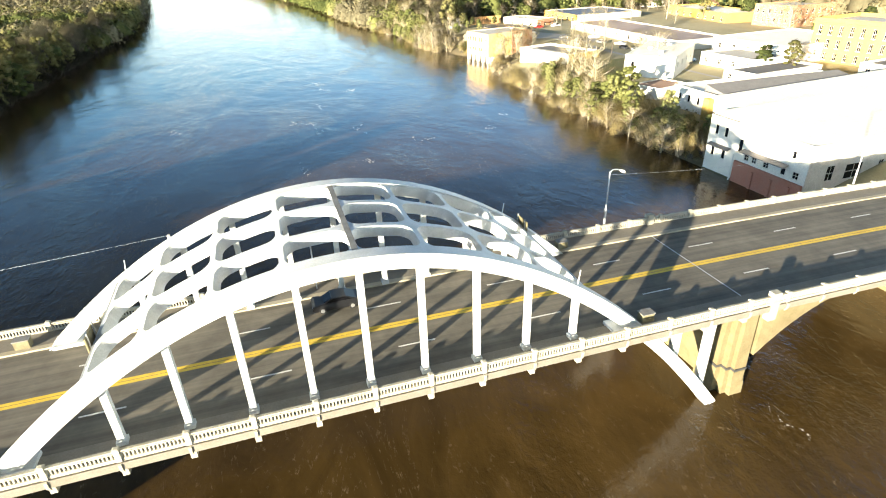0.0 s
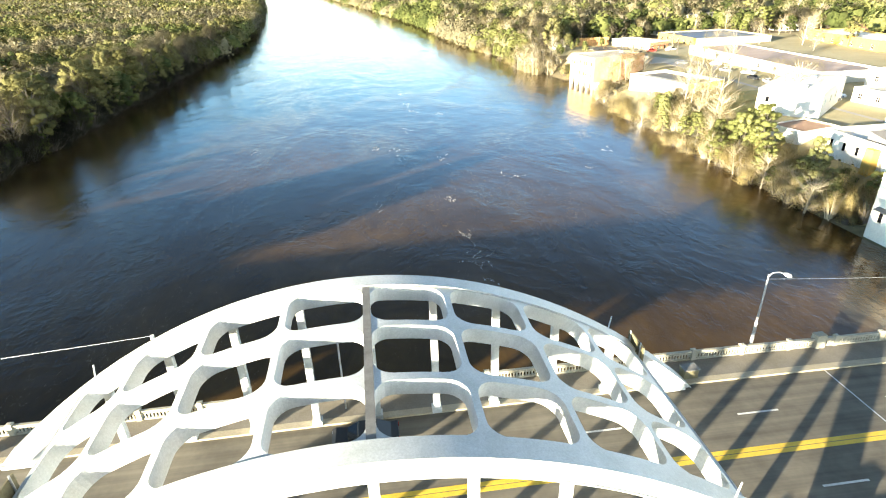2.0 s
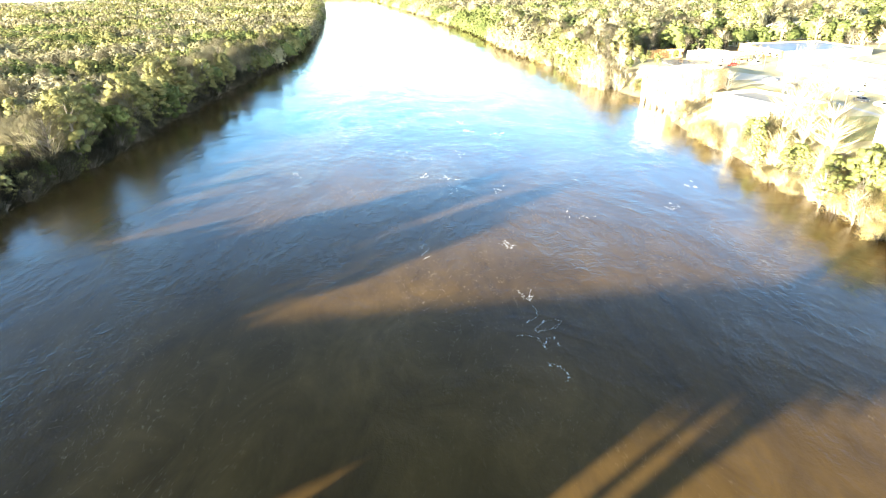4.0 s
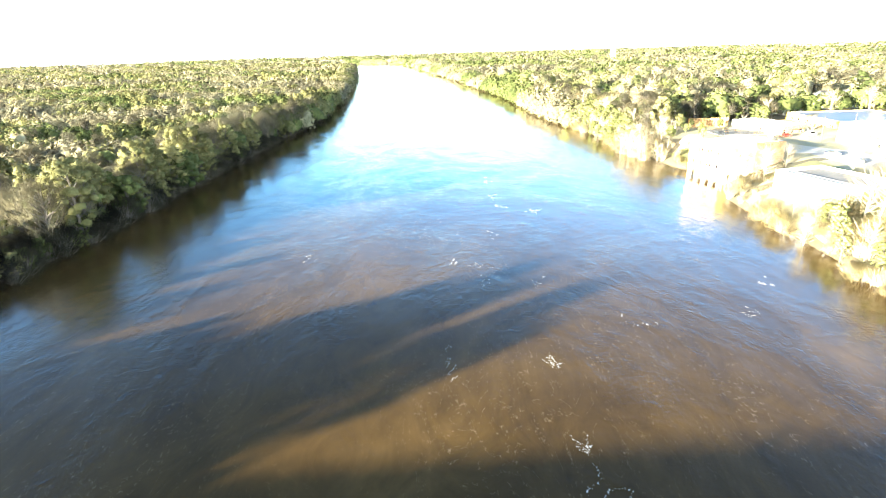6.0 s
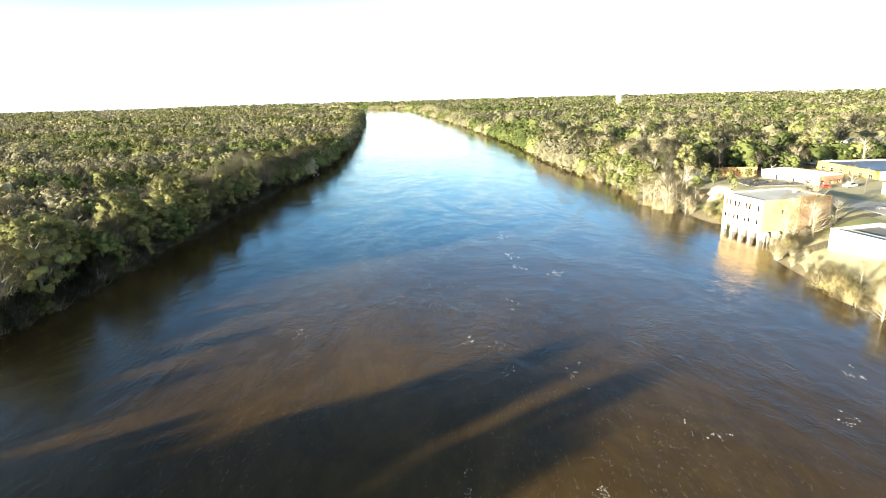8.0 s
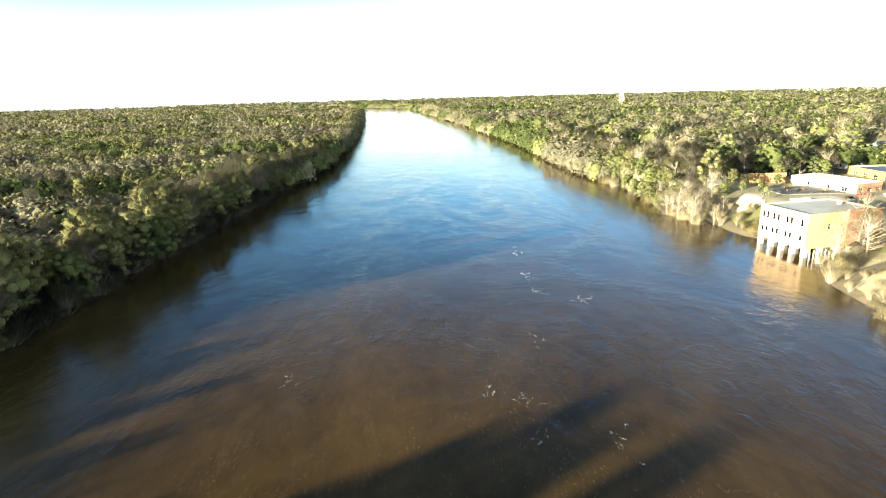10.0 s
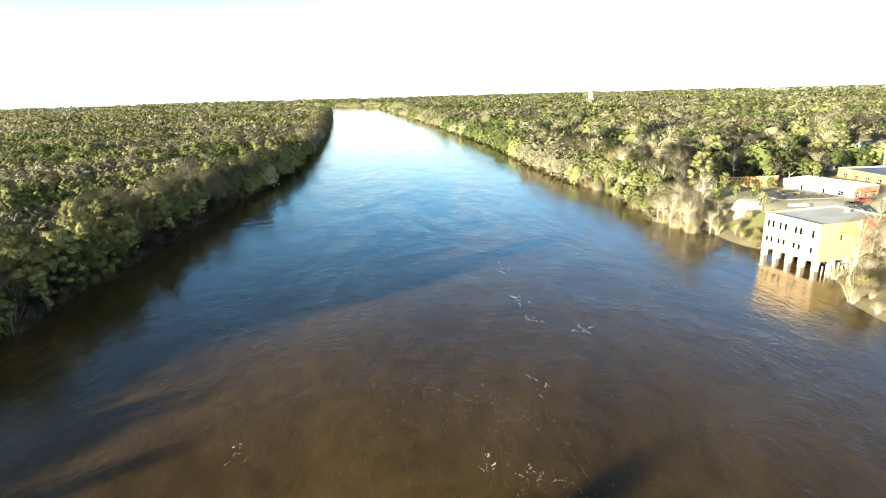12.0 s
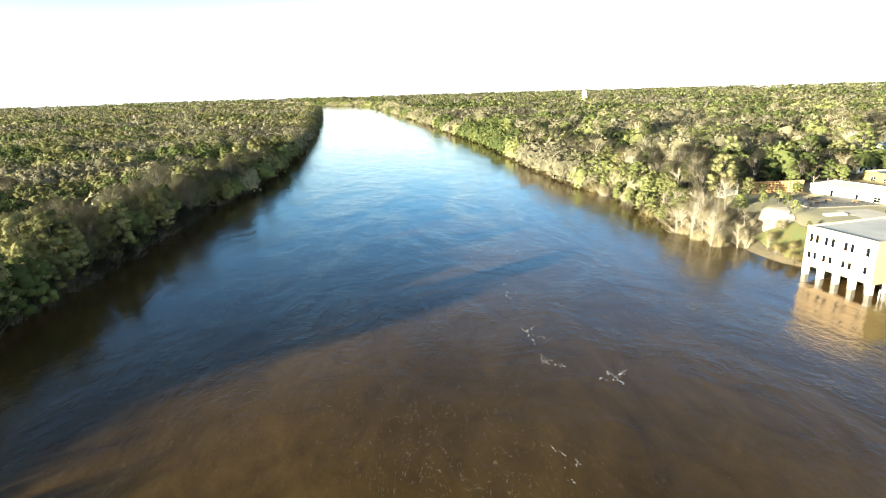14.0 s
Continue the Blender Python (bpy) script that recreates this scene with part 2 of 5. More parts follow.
M["tan"] = foliage("tan_twigs", (0.19, 0.168, 0.095), (0.30, 0.265, 0.15), (0.41, 0.365, 0.215), 0.4)
M["twig"] = foliage("bare_twigs", (0.115, 0.102, 0.062), (0.21, 0.188, 0.115), (0.30, 0.27, 0.17), 0.4)
# near-black: the shade low on the left bank is put into this colour
M["thicket"] = foliage("shaded_thicket", (0.016, 0.015, 0.008), (0.036, 0.033, 0.019), (0.07, 0.062, 0.035), 0.2)
M["olive"] = foliage("olive_spring_leaves", (0.092, 0.09, 0.034), (0.185, 0.178, 0.068), (0.28, 0.262, 0.11), 0.4)
M["green"] = foliage("evergreen_leaves", (0.034, 0.043, 0.014), (0.09, 0.108, 0.034), (0.175, 0.19, 0.062), 0.3)
M["spring"] = foliage("fresh_green_leaves", (0.12, 0.135, 0.042), (0.235, 0.245, 0.085), (0.35, 0.35, 0.14), 0.38)
M["straw"] = foliage("straw_twigs", (0.30, 0.24, 0.10), (0.52, 0.425, 0.19), (0.60, 0.51, 0.28), 0.4)

# ground: leaf litter and dull grass
m, n, l, b = material("ground_litter", 0.95)
v = coords(n, l, (1, 1, 1))
f1 = noise_tex(n, l, v, 0.02, 5, 0.65)
f2 = noise_tex(n, l, v, 0.9, 5, 0.7)
c = ramp(n, l, f1, [(0.32, (0.055, 0.06, 0.022)), (0.5, (0.12, 0.095, 0.05)), (0.7, (0.20, 0.155, 0.08))])
g = ramp(n, l, f2, [(0.3, (0.65, 0.65, 0.65)), (0.72, (1.3, 1.3, 1.3))])
l.new(mix(n, l, 1.0, c, g, "MULTIPLY"), b.inputs["Base Color"])
bump(n, l, b, f2, 0.6, 0.3)
M["ground"] = m

# river: muddy water under a clear glossy skin
m, n, l, b = material("muddy_river_water", 0.05)
b.inputs["IOR"].default_value = 1.33
long_v = coords(n, l, (0.020, 0.009, 1))
plume = noise_tex(n, l, long_v, 1.0, 5, 0.6, 1.6)
swirl = noise_tex(n, l, coords(n, l, (0.11, 0.06, 1)), 1.0, 5, 0.65, 2.0)
c = ramp(n, l, plume, [(0.30, (0.035, 0.021, 0.007)), (0.5, (0.060, 0.036, 0.011)), (0.72, (0.096, 0.058, 0.019))])
g = ramp(n, l, swirl, [(0.3, (0.75, 0.75, 0.75)), (0.7, (1.25, 1.25, 1.25))])
c = mix(n, l, 1.0, c, g, "MULTIPLY")
# thin winding lines of scum carried by the current
line_n = noise_tex(n, l, coords(n, l, (0.16, 0.045, 1)), 1.0, 6, 0.62, 2.6)
lines = ramp(n, l, line_n, [(0.485, (0, 0, 0)), (0.50, (1, 1, 1)), (0.515, (0, 0, 0))])
speck = ramp(n, l, noise_tex(n, l, coords(n, l, (1.6, 1.1, 1)), 1.0, 5, 0.75), [(0.50, (0, 0, 0)), (0.68, (0.8, 0.8, 0.8))])
area = ramp(n, l, noise_tex(n, l, coords(n, l, (0.02, 0.012, 1)), 1.0, 2, 0.5), [(0.40, (0, 0, 0)), (0.58, (1, 1, 1))])
scum = mix(n, l, 1.0, mix(n, l, 1.0, lines, speck, "MULTIPLY"), area, "MULTIPLY")
l.new(mix(n, l, scum, c, (0.26, 0.19, 0.11)), b.inputs["Base Color"])
w1 = noise_tex(n, l, coords(n, l, (0.5, 0.35, 1)), 1.0, 4, 0.6, 0.8)
w2 = noise_tex(n, l, coords(n, l, (2.2, 1.7, 1)), 1.0, 3, 0.6, 0.6)
calm = ramp(n, l, noise_tex(n, l, coords(n, l, (0.03, 0.016, 1)), 1.0, 4, 0.6, 2.2), [(0.40, (0.3, 0.3, 0.3)), (0.62, (1, 1, 1))])
ws = n.new("ShaderNodeMath"); ws.operation = "MULTIPLY_ADD"
l.new(w2, ws.inputs[0]); ws.inputs[1].default_value = 0.45; l.new(w1, ws.inputs[2])
wm = n.new("ShaderNodeMath"); wm.operation = "MULTIPLY"
# rougher water in the wake of the piers
wake = n.new("ShaderNodeVectorMath"); wake.operation = "DISTANCE"
l.new(coords(n, l, (1, 1, 0)), wake.inputs[0]); wake.inputs[1].default_value = (36, -20, 0)
churn = n.new("ShaderNodeMapRange")
for key, val in (("From Min", 8), ("From Max", 34), ("To Min", 3.2), ("To Max", 1.0)):
    churn.inputs[key].default_value = val
l.new(wake.outputs["Value"], churn.inputs["Value"])
wk = n.new("ShaderNodeMath"); wk.operation = "MULTIPLY"
l.new(calm, wk.inputs[0]); l.new(churn.outputs[0], wk.inputs[1])
l.new(ws.outputs[0], wm.inputs[0]); l.new(wk.outputs[0], wm.inputs[1])
w3 = noise_tex(n, l, coords(n, l, (7.0, 5.0, 1)), 1.0, 3, 0.6, 0.5)
wf = n.new("ShaderNodeMath"); wf.operation = "MULTIPLY_ADD"
l.new(w3, wf.inputs[0]); wf.inputs[1].default_value = 0.02; l.new(wm.outputs[0], wf.inputs[2])
# broad boils and eddies of the current
w0 = noise_tex(n, l, coords(n, l, (0.13, 0.06, 1)), 1.0, 2, 0.5, 0.8)
wb = n.new("ShaderNodeMath"); wb.operation = "MULTIPLY_ADD"
l.new(w0, wb.inputs[0]); wb.inputs[1].default_value = 1.3; l.new(wf.outputs[0], wb.inputs[2])
skin = bump(n, l, b, wb.outputs[0], 1.0, 0.095)
l.new(skin.outputs["Normal"], b.inputs["Coat Normal"])
bump(n, l, b, wb.outputs[0], 0.4, 0.095)
b.inputs["Specular IOR Level"].default_value = 0.0
b.inputs["Coat Weight"].default_value, b.inputs["Coat IOR"].default_value, b.inputs["Coat Roughness"].default_value = 1.0, 1.33, 0.05
M["water"] = m


# ---------------------------------------------------------------- mesh helpers
class Shape:
    """Collects vertices and faces for one mesh."""

    def __init__(self):
        self.v, self.f = [], []

    def add(self, verts, faces):
        o = len(self.v)
        self.v.extend(tuple(p) for p in verts)
        self.f.extend(tuple(i + o for i in q) for q in faces)
        return self

    def box(self, x0, x1, y0, y1, z0, z1, turn=None):
        pts = [Vector((x, y, z)) for z in (z0, z1) for y in (y0, y1) for x in (x0, x1)]
        if turn is not None:
            pts = [turn @ p for p in pts]
        return self.add(pts, [(0, 2, 3, 1), (4, 5, 7, 6), (0, 1, 5, 4), (2, 6, 7, 3), (0, 4, 6, 2), (1, 3, 7, 5)])

    def rings(self, rows, closed=True, caps=True):
        """Joins rows of equally many points."""
        k, faces = len(rows[0]), []
        for i in range(len(rows) - 1):
            for j in range(k if closed else k - 1):
                a, c = i * k + j, i * k + (j + 1) % k
                faces.append((a, c, c + k, a + k))
        if caps:
            faces.append(tuple(range(k - 1, -1, -1)))
            faces.append(tuple((len(rows) - 1) * k + j for j in range(k)))
        return self.add([p for r in rows for p in r], faces)

    def tube(self, pts, radii, sides=6):
        pts = [Vector(p) for p in pts]
        rows = []
        for i, p in enumerate(pts):
            d = (pts[min(i + 1, len(pts) - 1)] - pts[max(i - 1, 0)]).normalized()
            a = d.orthogonal().normalized()
            c = d.cross(a)
            r = radii[i] if isinstance(radii, (list, tuple)) else radii
            rows.append([p + r * (math.cos(6.2832 * k / sides) * a + math.sin(6.2832 * k / sides) * c) for k in range(sides)])
        return self.rings(rows)

    def weld(self):
        """Joins points that lie in one place."""
        found, where = {}, []
        for p in self.v:
            where.append(found.setdefault(tuple(round(c, 4) for c in p), len(found)))
        self.v, self.f = list(found), [tuple(where[i] for i in q) for q in self.f]
        return self

    def mesh(self, name, mat, smooth=False):
        me = bpy.data.meshes.new(name)
        me.from_pydata(self.v, [], self.f)
        me.materials.append(mat)
        if smooth:
            me.shade_smooth()
        me.update()
        return me


def part(name, shape, mat, parent=None, label="", smooth=False):
    ob = new(name, shape if isinstance(shape, bpy.types.Mesh) else shape.mesh(name, mat, smooth))
    if parent is not None:
        ob.parent = parent
    return tagged(ob, label)


def thing(name, label, category, group="", kind="", at=None):
    ob = new(name)
    ob.empty_display_size = 0.5
    if at is not None:
        ob.matrix_world = at
    return tagged(ob, label, category, group, kind)


def frange(a, b, step):
    k = max(1, round((b - a) / step))
    return [a + (b - a) * i / k for i in range(k + 1)]


# ---------------------------------------------------------------- plan of the river
BANK_Y = [-1500, -300, -100, 0, 100, 172, 190, 205, 212, 219, 241, 255, 340, 410, 530, 700, 890, 1080, 1500, 1650, 2100, 2500, 2900]
BANK_L = [-60, -90, -92, -90, -91, -90, -90, -90, -90, -90, -90, -90, -89, -88, -98, -119, -145, -172, -238, -262, -440, -900, -2300]
BANK_R = [140, 100, 86, 82, 82, 83, 97, 97, 91, 86, 85, 82, 76, 67, 61, 42, 20, -5, -60, -78, -150, -430, -2000]


def bank_l(y):
    return float(np.interp(y, BANK_Y, BANK_L)) + 2.5 * noise.noise((0.0, y * 0.03, 3.0))


def bank_r(y):
    return float(np.interp(y, BANK_Y, BANK_R)) + 1.2 * noise.noise((5.0, y * 0.05, 8.0))


def ground_z(x, y):
    """Height of the land; the flooded river lies at 0."""
    l, r = bank_l(y), bank_r(y)
    rough = 0.5 * noise.noise((x * 0.04, y * 0.04, 0.0))
    if x < l:
        d = l - x
        z = -1.0 + 1.6 * min(d / 34, 1) + 0.8 * min(d / 60, 1) + rough * min(d / 20, 1)
    elif x > r:
        d = x - r
        town = 7.0 + 0.6 * min(d / 200, 1)
        z = -1.0 + (town + 1.0) * min(d / 22, 1) ** (0.8 if y < 255 else 1.5) + 0.5 * rough * min(d / 40, 1) * (0 if 40 < y < 330 else 1)
    else:
        return -1.0 - 2.0 * min(min(x - l, r - x) / 10, 1)
    far = math.hypot(x, y)
    return z + 5 * max(0, min((far - 3000) / 1500, 1)) ** 1.5


ys = frange(-1500, -300, 100)[:-1] + frange(-300, 600, 7.5)[:-1] + frange(600, 1500, 25)[:-1] + frange(1500, 2900, 60)[:-1] + frange(2900, 4900, 200)
off = [0, 2, 4, 6, 9, 13, 18, 26, 38, 55, 80, 120, 180, 280, 420, 650, 1000, 1500, 2200, 3000, 4000]
rows = []
for y in ys:
    l_, r_ = bank_l(y), bank_r(y)
    xs = [l_ - d for d in reversed(off)] + [l_ + (r_ - l_) * k / 6 for k in range(1, 6)] + [r_ + d for d in off]
    rows.append([(x, y, ground_z(x, y)) for x in xs])
ground = part("ground", Shape().rings(rows, closed=False, caps=False), M["ground"], smooth=True)
tagged(ground, "brown winter floodplain and town ground beside the river", "ground", kind="structure")

rows = []
for y in ys:
    l_, r_ = bank_l(y), bank_r(y)
    rows.append([(l_ - 45 + (r_ - l_ + 60) * k / 8, y, 0.0) for k in range(9)])
water = part("water", Shape().rings(rows, closed=False, caps=False), M["water"])
tagged(water, "wide muddy brown river in flood reflecting the sky", "river", kind="structure")

# ---------------------------------------------------------------- bridge
CX, RISE, CROWN = -0.8, 0.0184, 24.55          # centre of the arch, its curve, and the top of the ribs
RIB_Y, PANEL = 7.4, 4.45
RAIL_N, RAIL_F = -9.0, 10.0                    # near and far railing
X0, X1 = -151.3, 142.4


def deck_z(x):
    return 12.75 - 0.006 * x - 0.00016 * x * x if abs(x) < 90 else deck_z(math.copysign(89.99, x)) - (0.035 if x > 0 else 0.02) * (abs(x) - 90)


def arch_z(x):
    return CROWN - RISE * (x - CX) ** 2


bridge = thing("bridge", "white steel through arch road bridge over the river", "bridge")


def rib(y0, y1, depth, xa, xb, drop=0.0, steps=150):
    """A box girder that follows the arch."""
    rows = []
    for i in range(steps + 1):
        x = xa + (xb - xa) * i / steps
        slope = -2 * RISE * (x - CX)
        nrm = Vector((-slope, 0, 1)).normalized()
        top = Vector((x, 0, arch_z(x) - drop))
        low = top - nrm * depth
        rows.append([Vector((p.x, y, p.z)) for p, y in ((top, y0), (top, y1), (low, y1), (low, y0))])
    return Shape().rings(rows)


for s in (-1, 1):
    yc = s * RIB_Y
    r_ob = part("arch_rib", rib(yc - 0.58, yc + 0.58, 1.15, CX - 36.4, CX + 36.4), M["paint"], bridge)
    # cover plates along the top and bottom edges
    for drop in (-0.03, 1.10):
        part("flange_plate", rib(yc - 0.65, yc + 0.65, 0.08, CX - 36.3, CX + 36.3, drop), M["paint"], r_ob)
    for k in range(-4, 5):
        x = k * PANEL
        z1 = arch_z(x) - 1.3
        h = Shape().box(x - 0.24, x + 0.24, yc - 0.26, yc - 0.18, deck_z(x) + 0.1, z1).box(x - 0.24, x + 0.24, yc + 0.18, yc + 0.26, deck_z(x) + 0.1, z1)
        h.box(x - 0.05, x + 0.05, yc - 0.18, yc + 0.18, deck_z(x) + 0.1, z1)
        h.box(x - 0.2, x + 0.2, yc - 0.18, yc + 0.18, deck_z(x) + 0.3, z1 - 0.3)
        h_ob = part("hanger", h, M["paint"], bridge)
        part("base_shoe", Shape().box(x - 0.36, x + 0.36, yc - 0.36, yc + 0.36, deck_z(x) + 0.1, deck_z(x) + 0.5), M["paint"], h_ob)
    for sx in (-1, 1):
        x = CX + sx * 23.6
        part("rib_collar", Shape().box(x - 1.3, x + 1.3, yc - 0.95, yc + 0.95, deck_z(x) + 0.1, deck_z(x) + 0.42), M["paint"], bridge)
        for xx in (CX + sx * 30.0, CX + sx * 34.0):
            part("spandrel_post", Shape().box(xx - 0.3, xx + 0.3, yc - 0.4, yc + 0.4, arch_z(xx) - 1.0, deck_z(xx) - 0.9), M["paint"], bridge)


def rounded_hole(a0, a1, b0, b1, r, k=7):
    """Points of a rounded rectangle and, matched to them, of its outer cell."""
    pts = []
    for cx, cy, q in ((a1 - r, b1 - r, 0), (a0 + r, b1 - r, 1), (a0 + r, b0 + r, 2), (a1 - r, b0 + r, 3)):
        for i in range(k):
            t = (q + i / (k - 1)) * math.pi / 2
            pts.append((cx + r * math.cos(t), cy + r * math.sin(t)))
    return pts


def brace_cell(a0, a1, b0, b1, mx, my0, my1, depth=0.95):
    """One opening of the bracing between the ribs: a frame with rounded corners that follows the arch."""
    hole = rounded_hole(a0 + mx, a1 - mx, b0 + my0, b1 - my1, 1.05)
    k = 7
    outer = []
    for q, (ox, oy) in enumerate(((a1, b1), (a0, b1), (a0, b0), (a1, b0))):
        for i in range(k):
            hx, hy = hole[q * k + i]
            if i == k // 2:
                outer.append((ox, oy))
            elif (i < k // 2) == (q in (0, 2)):
                outer.append((ox, hy))
            else:
                outer.append((hx, oy))

    def lift(p, d):
        slope = -2 * RISE * (p[0] - CX)
        nrm = Vector((-slope, 0, 1)).normalized()
        return Vector((p[0], p[1], arch_z(p[0]) - 0.10)) - nrm * d

    # extra points along the straight sides keep the curve of the arch
    def dense(ring):
        out = []
        for i, p in enumerate(ring):
            nx = ring[(i + 1) % len(ring)]
            out.append(p)
            if i % k == k - 1:
                for t in (0.25, 0.5, 0.75):
                    out.append((p[0] + (nx[0] - p[0]) * t, p[1] + (nx[1] - p[1]) * t))
        return out

    hole, outer = dense(hole), dense(outer)
    return Shape().rings([[lift(p, 0) for p in outer], [lift(p, 0) for p in hole], [lift(p, depth) for p in hole], [lift(p, depth) for p in outer]], caps=False)


STRUTS = [-19.0, -14.9, -10.0, -5.0, 0.1, 5.2, 10.2, 15.0, 19.0]
LONGS = [-6.80, -2.45, 2.45, 6.80]
for xa, xb in zip(STRUTS, STRUTS[1:]):
    for ya, yb in zip(LONGS, LONGS[1:]):
        part("brace_frame", brace_cell(xa, xb, ya, yb, 0.20, 0.12 if ya < -5 else 0.28, 0.12 if yb > 5 else 0.28), M["paint"], bridge)
for x in (STRUTS[0], STRUTS[-1]):
    part("portal_beam", Shape().box(x - 0.18, x + 0.18, -6.78, 6.78, arch_z(x) - 1.0, arch_z(x) - 0.14), M["paint"], bridge)
# inspection strip over the crown with rows of rivets
strip = part("joint_strip", Shape().rings([[Vector((x, y, arch_z(x) - 0.055 + dz)) for x, dz in ((-0.16, 0), (0.30, 0), (0.30, -0.03), (-0.16, -0.03))] for y in frange(-6.7, 6.7, 1.2)]), M["grime"], bridge, "dark grimy strip across the crown")
# deck slab, floor beams, edge girders


def strip_along(y0, y1, top, low, xa=X0, xb=X1, step=PANEL):
    rows = []
    for x in frange(xa, xb, step):
        z = deck_z(x)
        rows.append([(x, y0, z + top), (x, y1, z + top), (x, y1, z + low), (x, y0, z + low)])
    return Shape().rings(rows)


part("deck_slab", strip_along(RAIL_N - 0.2, RAIL_F + 0.2, -0.06, -0.42), M["concrete"], bridge)
for yy in (RAIL_N - 0.28, RAIL_F + 0.2):
    part("edge_beam", strip_along(yy, yy + 0.1, 0.04, -0.6), M["walk"], bridge)
for yy in (-7.4, -2.5, 2.5, 7.4):
    part("stringer", strip_along(yy - 0.2, yy + 0.2, -0.43, -1.25, -36.5, 36.0), M["paint"], bridge)
beam_mesh = Shape().box(-0.22, 0.22, RAIL_N + 0.1, RAIL_F - 0.1, -1.5, -0.43).mesh("floor_beam", M["concrete"])
for k in range(-8, 9):
    o = part("floor_beam", beam_mesh, None, bridge)
    o.location = (k * PANEL, 0, deck_z(k * PANEL))
bracket_mesh = Shape().rings([[(-0.11, 0, 0.0), (0.11, 0, 0.0), (0.11, 0, -0.95), (-0.11, 0, -0.95)], [(-0.11, -0.18, 0.0), (0.11, -0.18, 0.0), (0.11, -0.18, -0.7), (-0.11, -0.18, -0.7)], [(-0.11, -0.28, -0.03), (0.11, -0.28, -0.03), (0.11, -0.28, -0.4), (-0.11, -0.28, -0.4)]]).mesh("bracket", M["concrete"])
for k in range(-8, 25):
    o = part("bracket", bracket_mesh, None, bridge)
    o.location = (k * PANEL, RAIL_N - 0.1, deck_z(k * PANEL))

# roadway and its markings
road = part("road", strip_along(-6.9, 7.1, 0.0, -0.05), M["asphalt"])
tagged(road, "worn grey asphalt road of four lanes across the bridge", "road", kind="structure")
for name, yy, wid, mat in (("yellow_line", -0.44, 0.36, "yellow_line"), ("yellow_line", -0.02, 0.36, "yellow_line")):
    part(name, strip_along(yy, yy + wid, 0.006, 0.001), M[mat], road)
for yy, first in ((-3.35, -9.2), (3.45, -10.6)):
    for k in range(-8, 11):
        xa = first + 12.4 * k
        part("lane_dash", strip_along(yy - 0.08, yy + 0.08, 0.006, 0.001, xa, xa + 3.3, 3.3), M["white_line"], road)
for x in (-38.4, 36.8):
    part("expansion_joint", Shape().box(x - 0.05, x + 0.05, -6.85, 7.05, deck_z(x) + 0.001, deck_z(x) + 0.012), M["steel"], road)
for yy0, yy1, mat in ((RAIL_N + 0.15, -6.9, "walk"), (7.72, RAIL_F - 0.15, "walk")):
    pv = part("pavement", strip_along(yy0, yy1, 0.16, -0.05), M[mat])
    tagged(pv, "narrow raised concrete sidewalk along the bridge", "sidewalk", kind="structure")
kerb = part("kerb", strip_along(7.1, 7.72, 0.17, -0.05), M["curb"])
tagged(kerb, "pale worn concrete kerb along the bridge road", "kerb", kind="structure")

# piers
for x in (CX - 39.2, CX + 39.2):
    pier = thing("bridge_pier", "weathered concrete pier standing in the flooded river", "bridge pier", "piers of the bridge")
    for yc, s in ((-5.3, -1), (5.9, 1)):
        prof = [(-1.9, s * -1.6), (1.9, s * -1.6), (1.9, s * 1.0), (1.3, s * 1.0), (1.3, s * 1.7), (0.75, s * 1.7), (0.75, s * 2.2), (-0.75, s * 2.2), (-0.75, s * 1.7), (-1.3, s * 1.7), (-1.3, s * 1.0), (-1.9, s * 1.0)]
        if s > 0:
            prof = prof[::-1]
        rows = []
        for z, g in ((-3.0, 1.12), (1.4, 1.08), (1.6, 1.02), (4.2, 1.0), (deck_z(x) - 1.2, 0.95), (deck_z(x) - 0.43, 1.0)):
            rows.append([(x + px * g, yc + py * g, z) for px, py in prof])
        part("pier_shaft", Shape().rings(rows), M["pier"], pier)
        band = [[(x + px * 1.05, yc + py * 1.05, z) for px, py in prof] for z in (3.1, 3.4)]
        part("steel_band", Shape().rings(band), M["dark_metal"], pier, "dark band round the shaft")
        part("pylon_post", Shape().box(x - 0.45, x + 0.45, (RAIL_N if s < 0 else RAIL_F) - 0.35, (RAIL_N if s < 0 else RAIL_F) + 0.35, deck_z(x) - 1.6, deck_z(x) + 1.45), M["concrete"], pier)
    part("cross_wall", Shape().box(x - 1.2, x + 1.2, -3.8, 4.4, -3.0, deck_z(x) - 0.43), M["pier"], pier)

# concrete approach spans: haunched arches beside the piers
for sx in (-1, 1):
    xa = CX + sx * 41.0
    for j in range(3):
        span = thing("approach_span", "cream concrete arched approach span of the bridge", "bridge span", "approach spans")
        for yc in (-6.7, 7.2):
            rows = []
            for i in range(25):
                t = i / 24
                x = xa + sx * 32.0 * t
                d = 1.1 + 6.4 * abs(2 * t - 1) ** 2.4
                z = deck_z(x) - 0.43
                rows.append([(x, yc - 0.45, z), (x, yc + 0.45, z), (x, yc + 0.45, z - d), (x, yc - 0.45, z - d)])
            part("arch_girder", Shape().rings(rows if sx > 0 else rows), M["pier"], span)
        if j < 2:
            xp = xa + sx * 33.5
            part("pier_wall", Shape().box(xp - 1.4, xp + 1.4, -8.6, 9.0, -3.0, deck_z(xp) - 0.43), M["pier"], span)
        xa += sx * 35.0

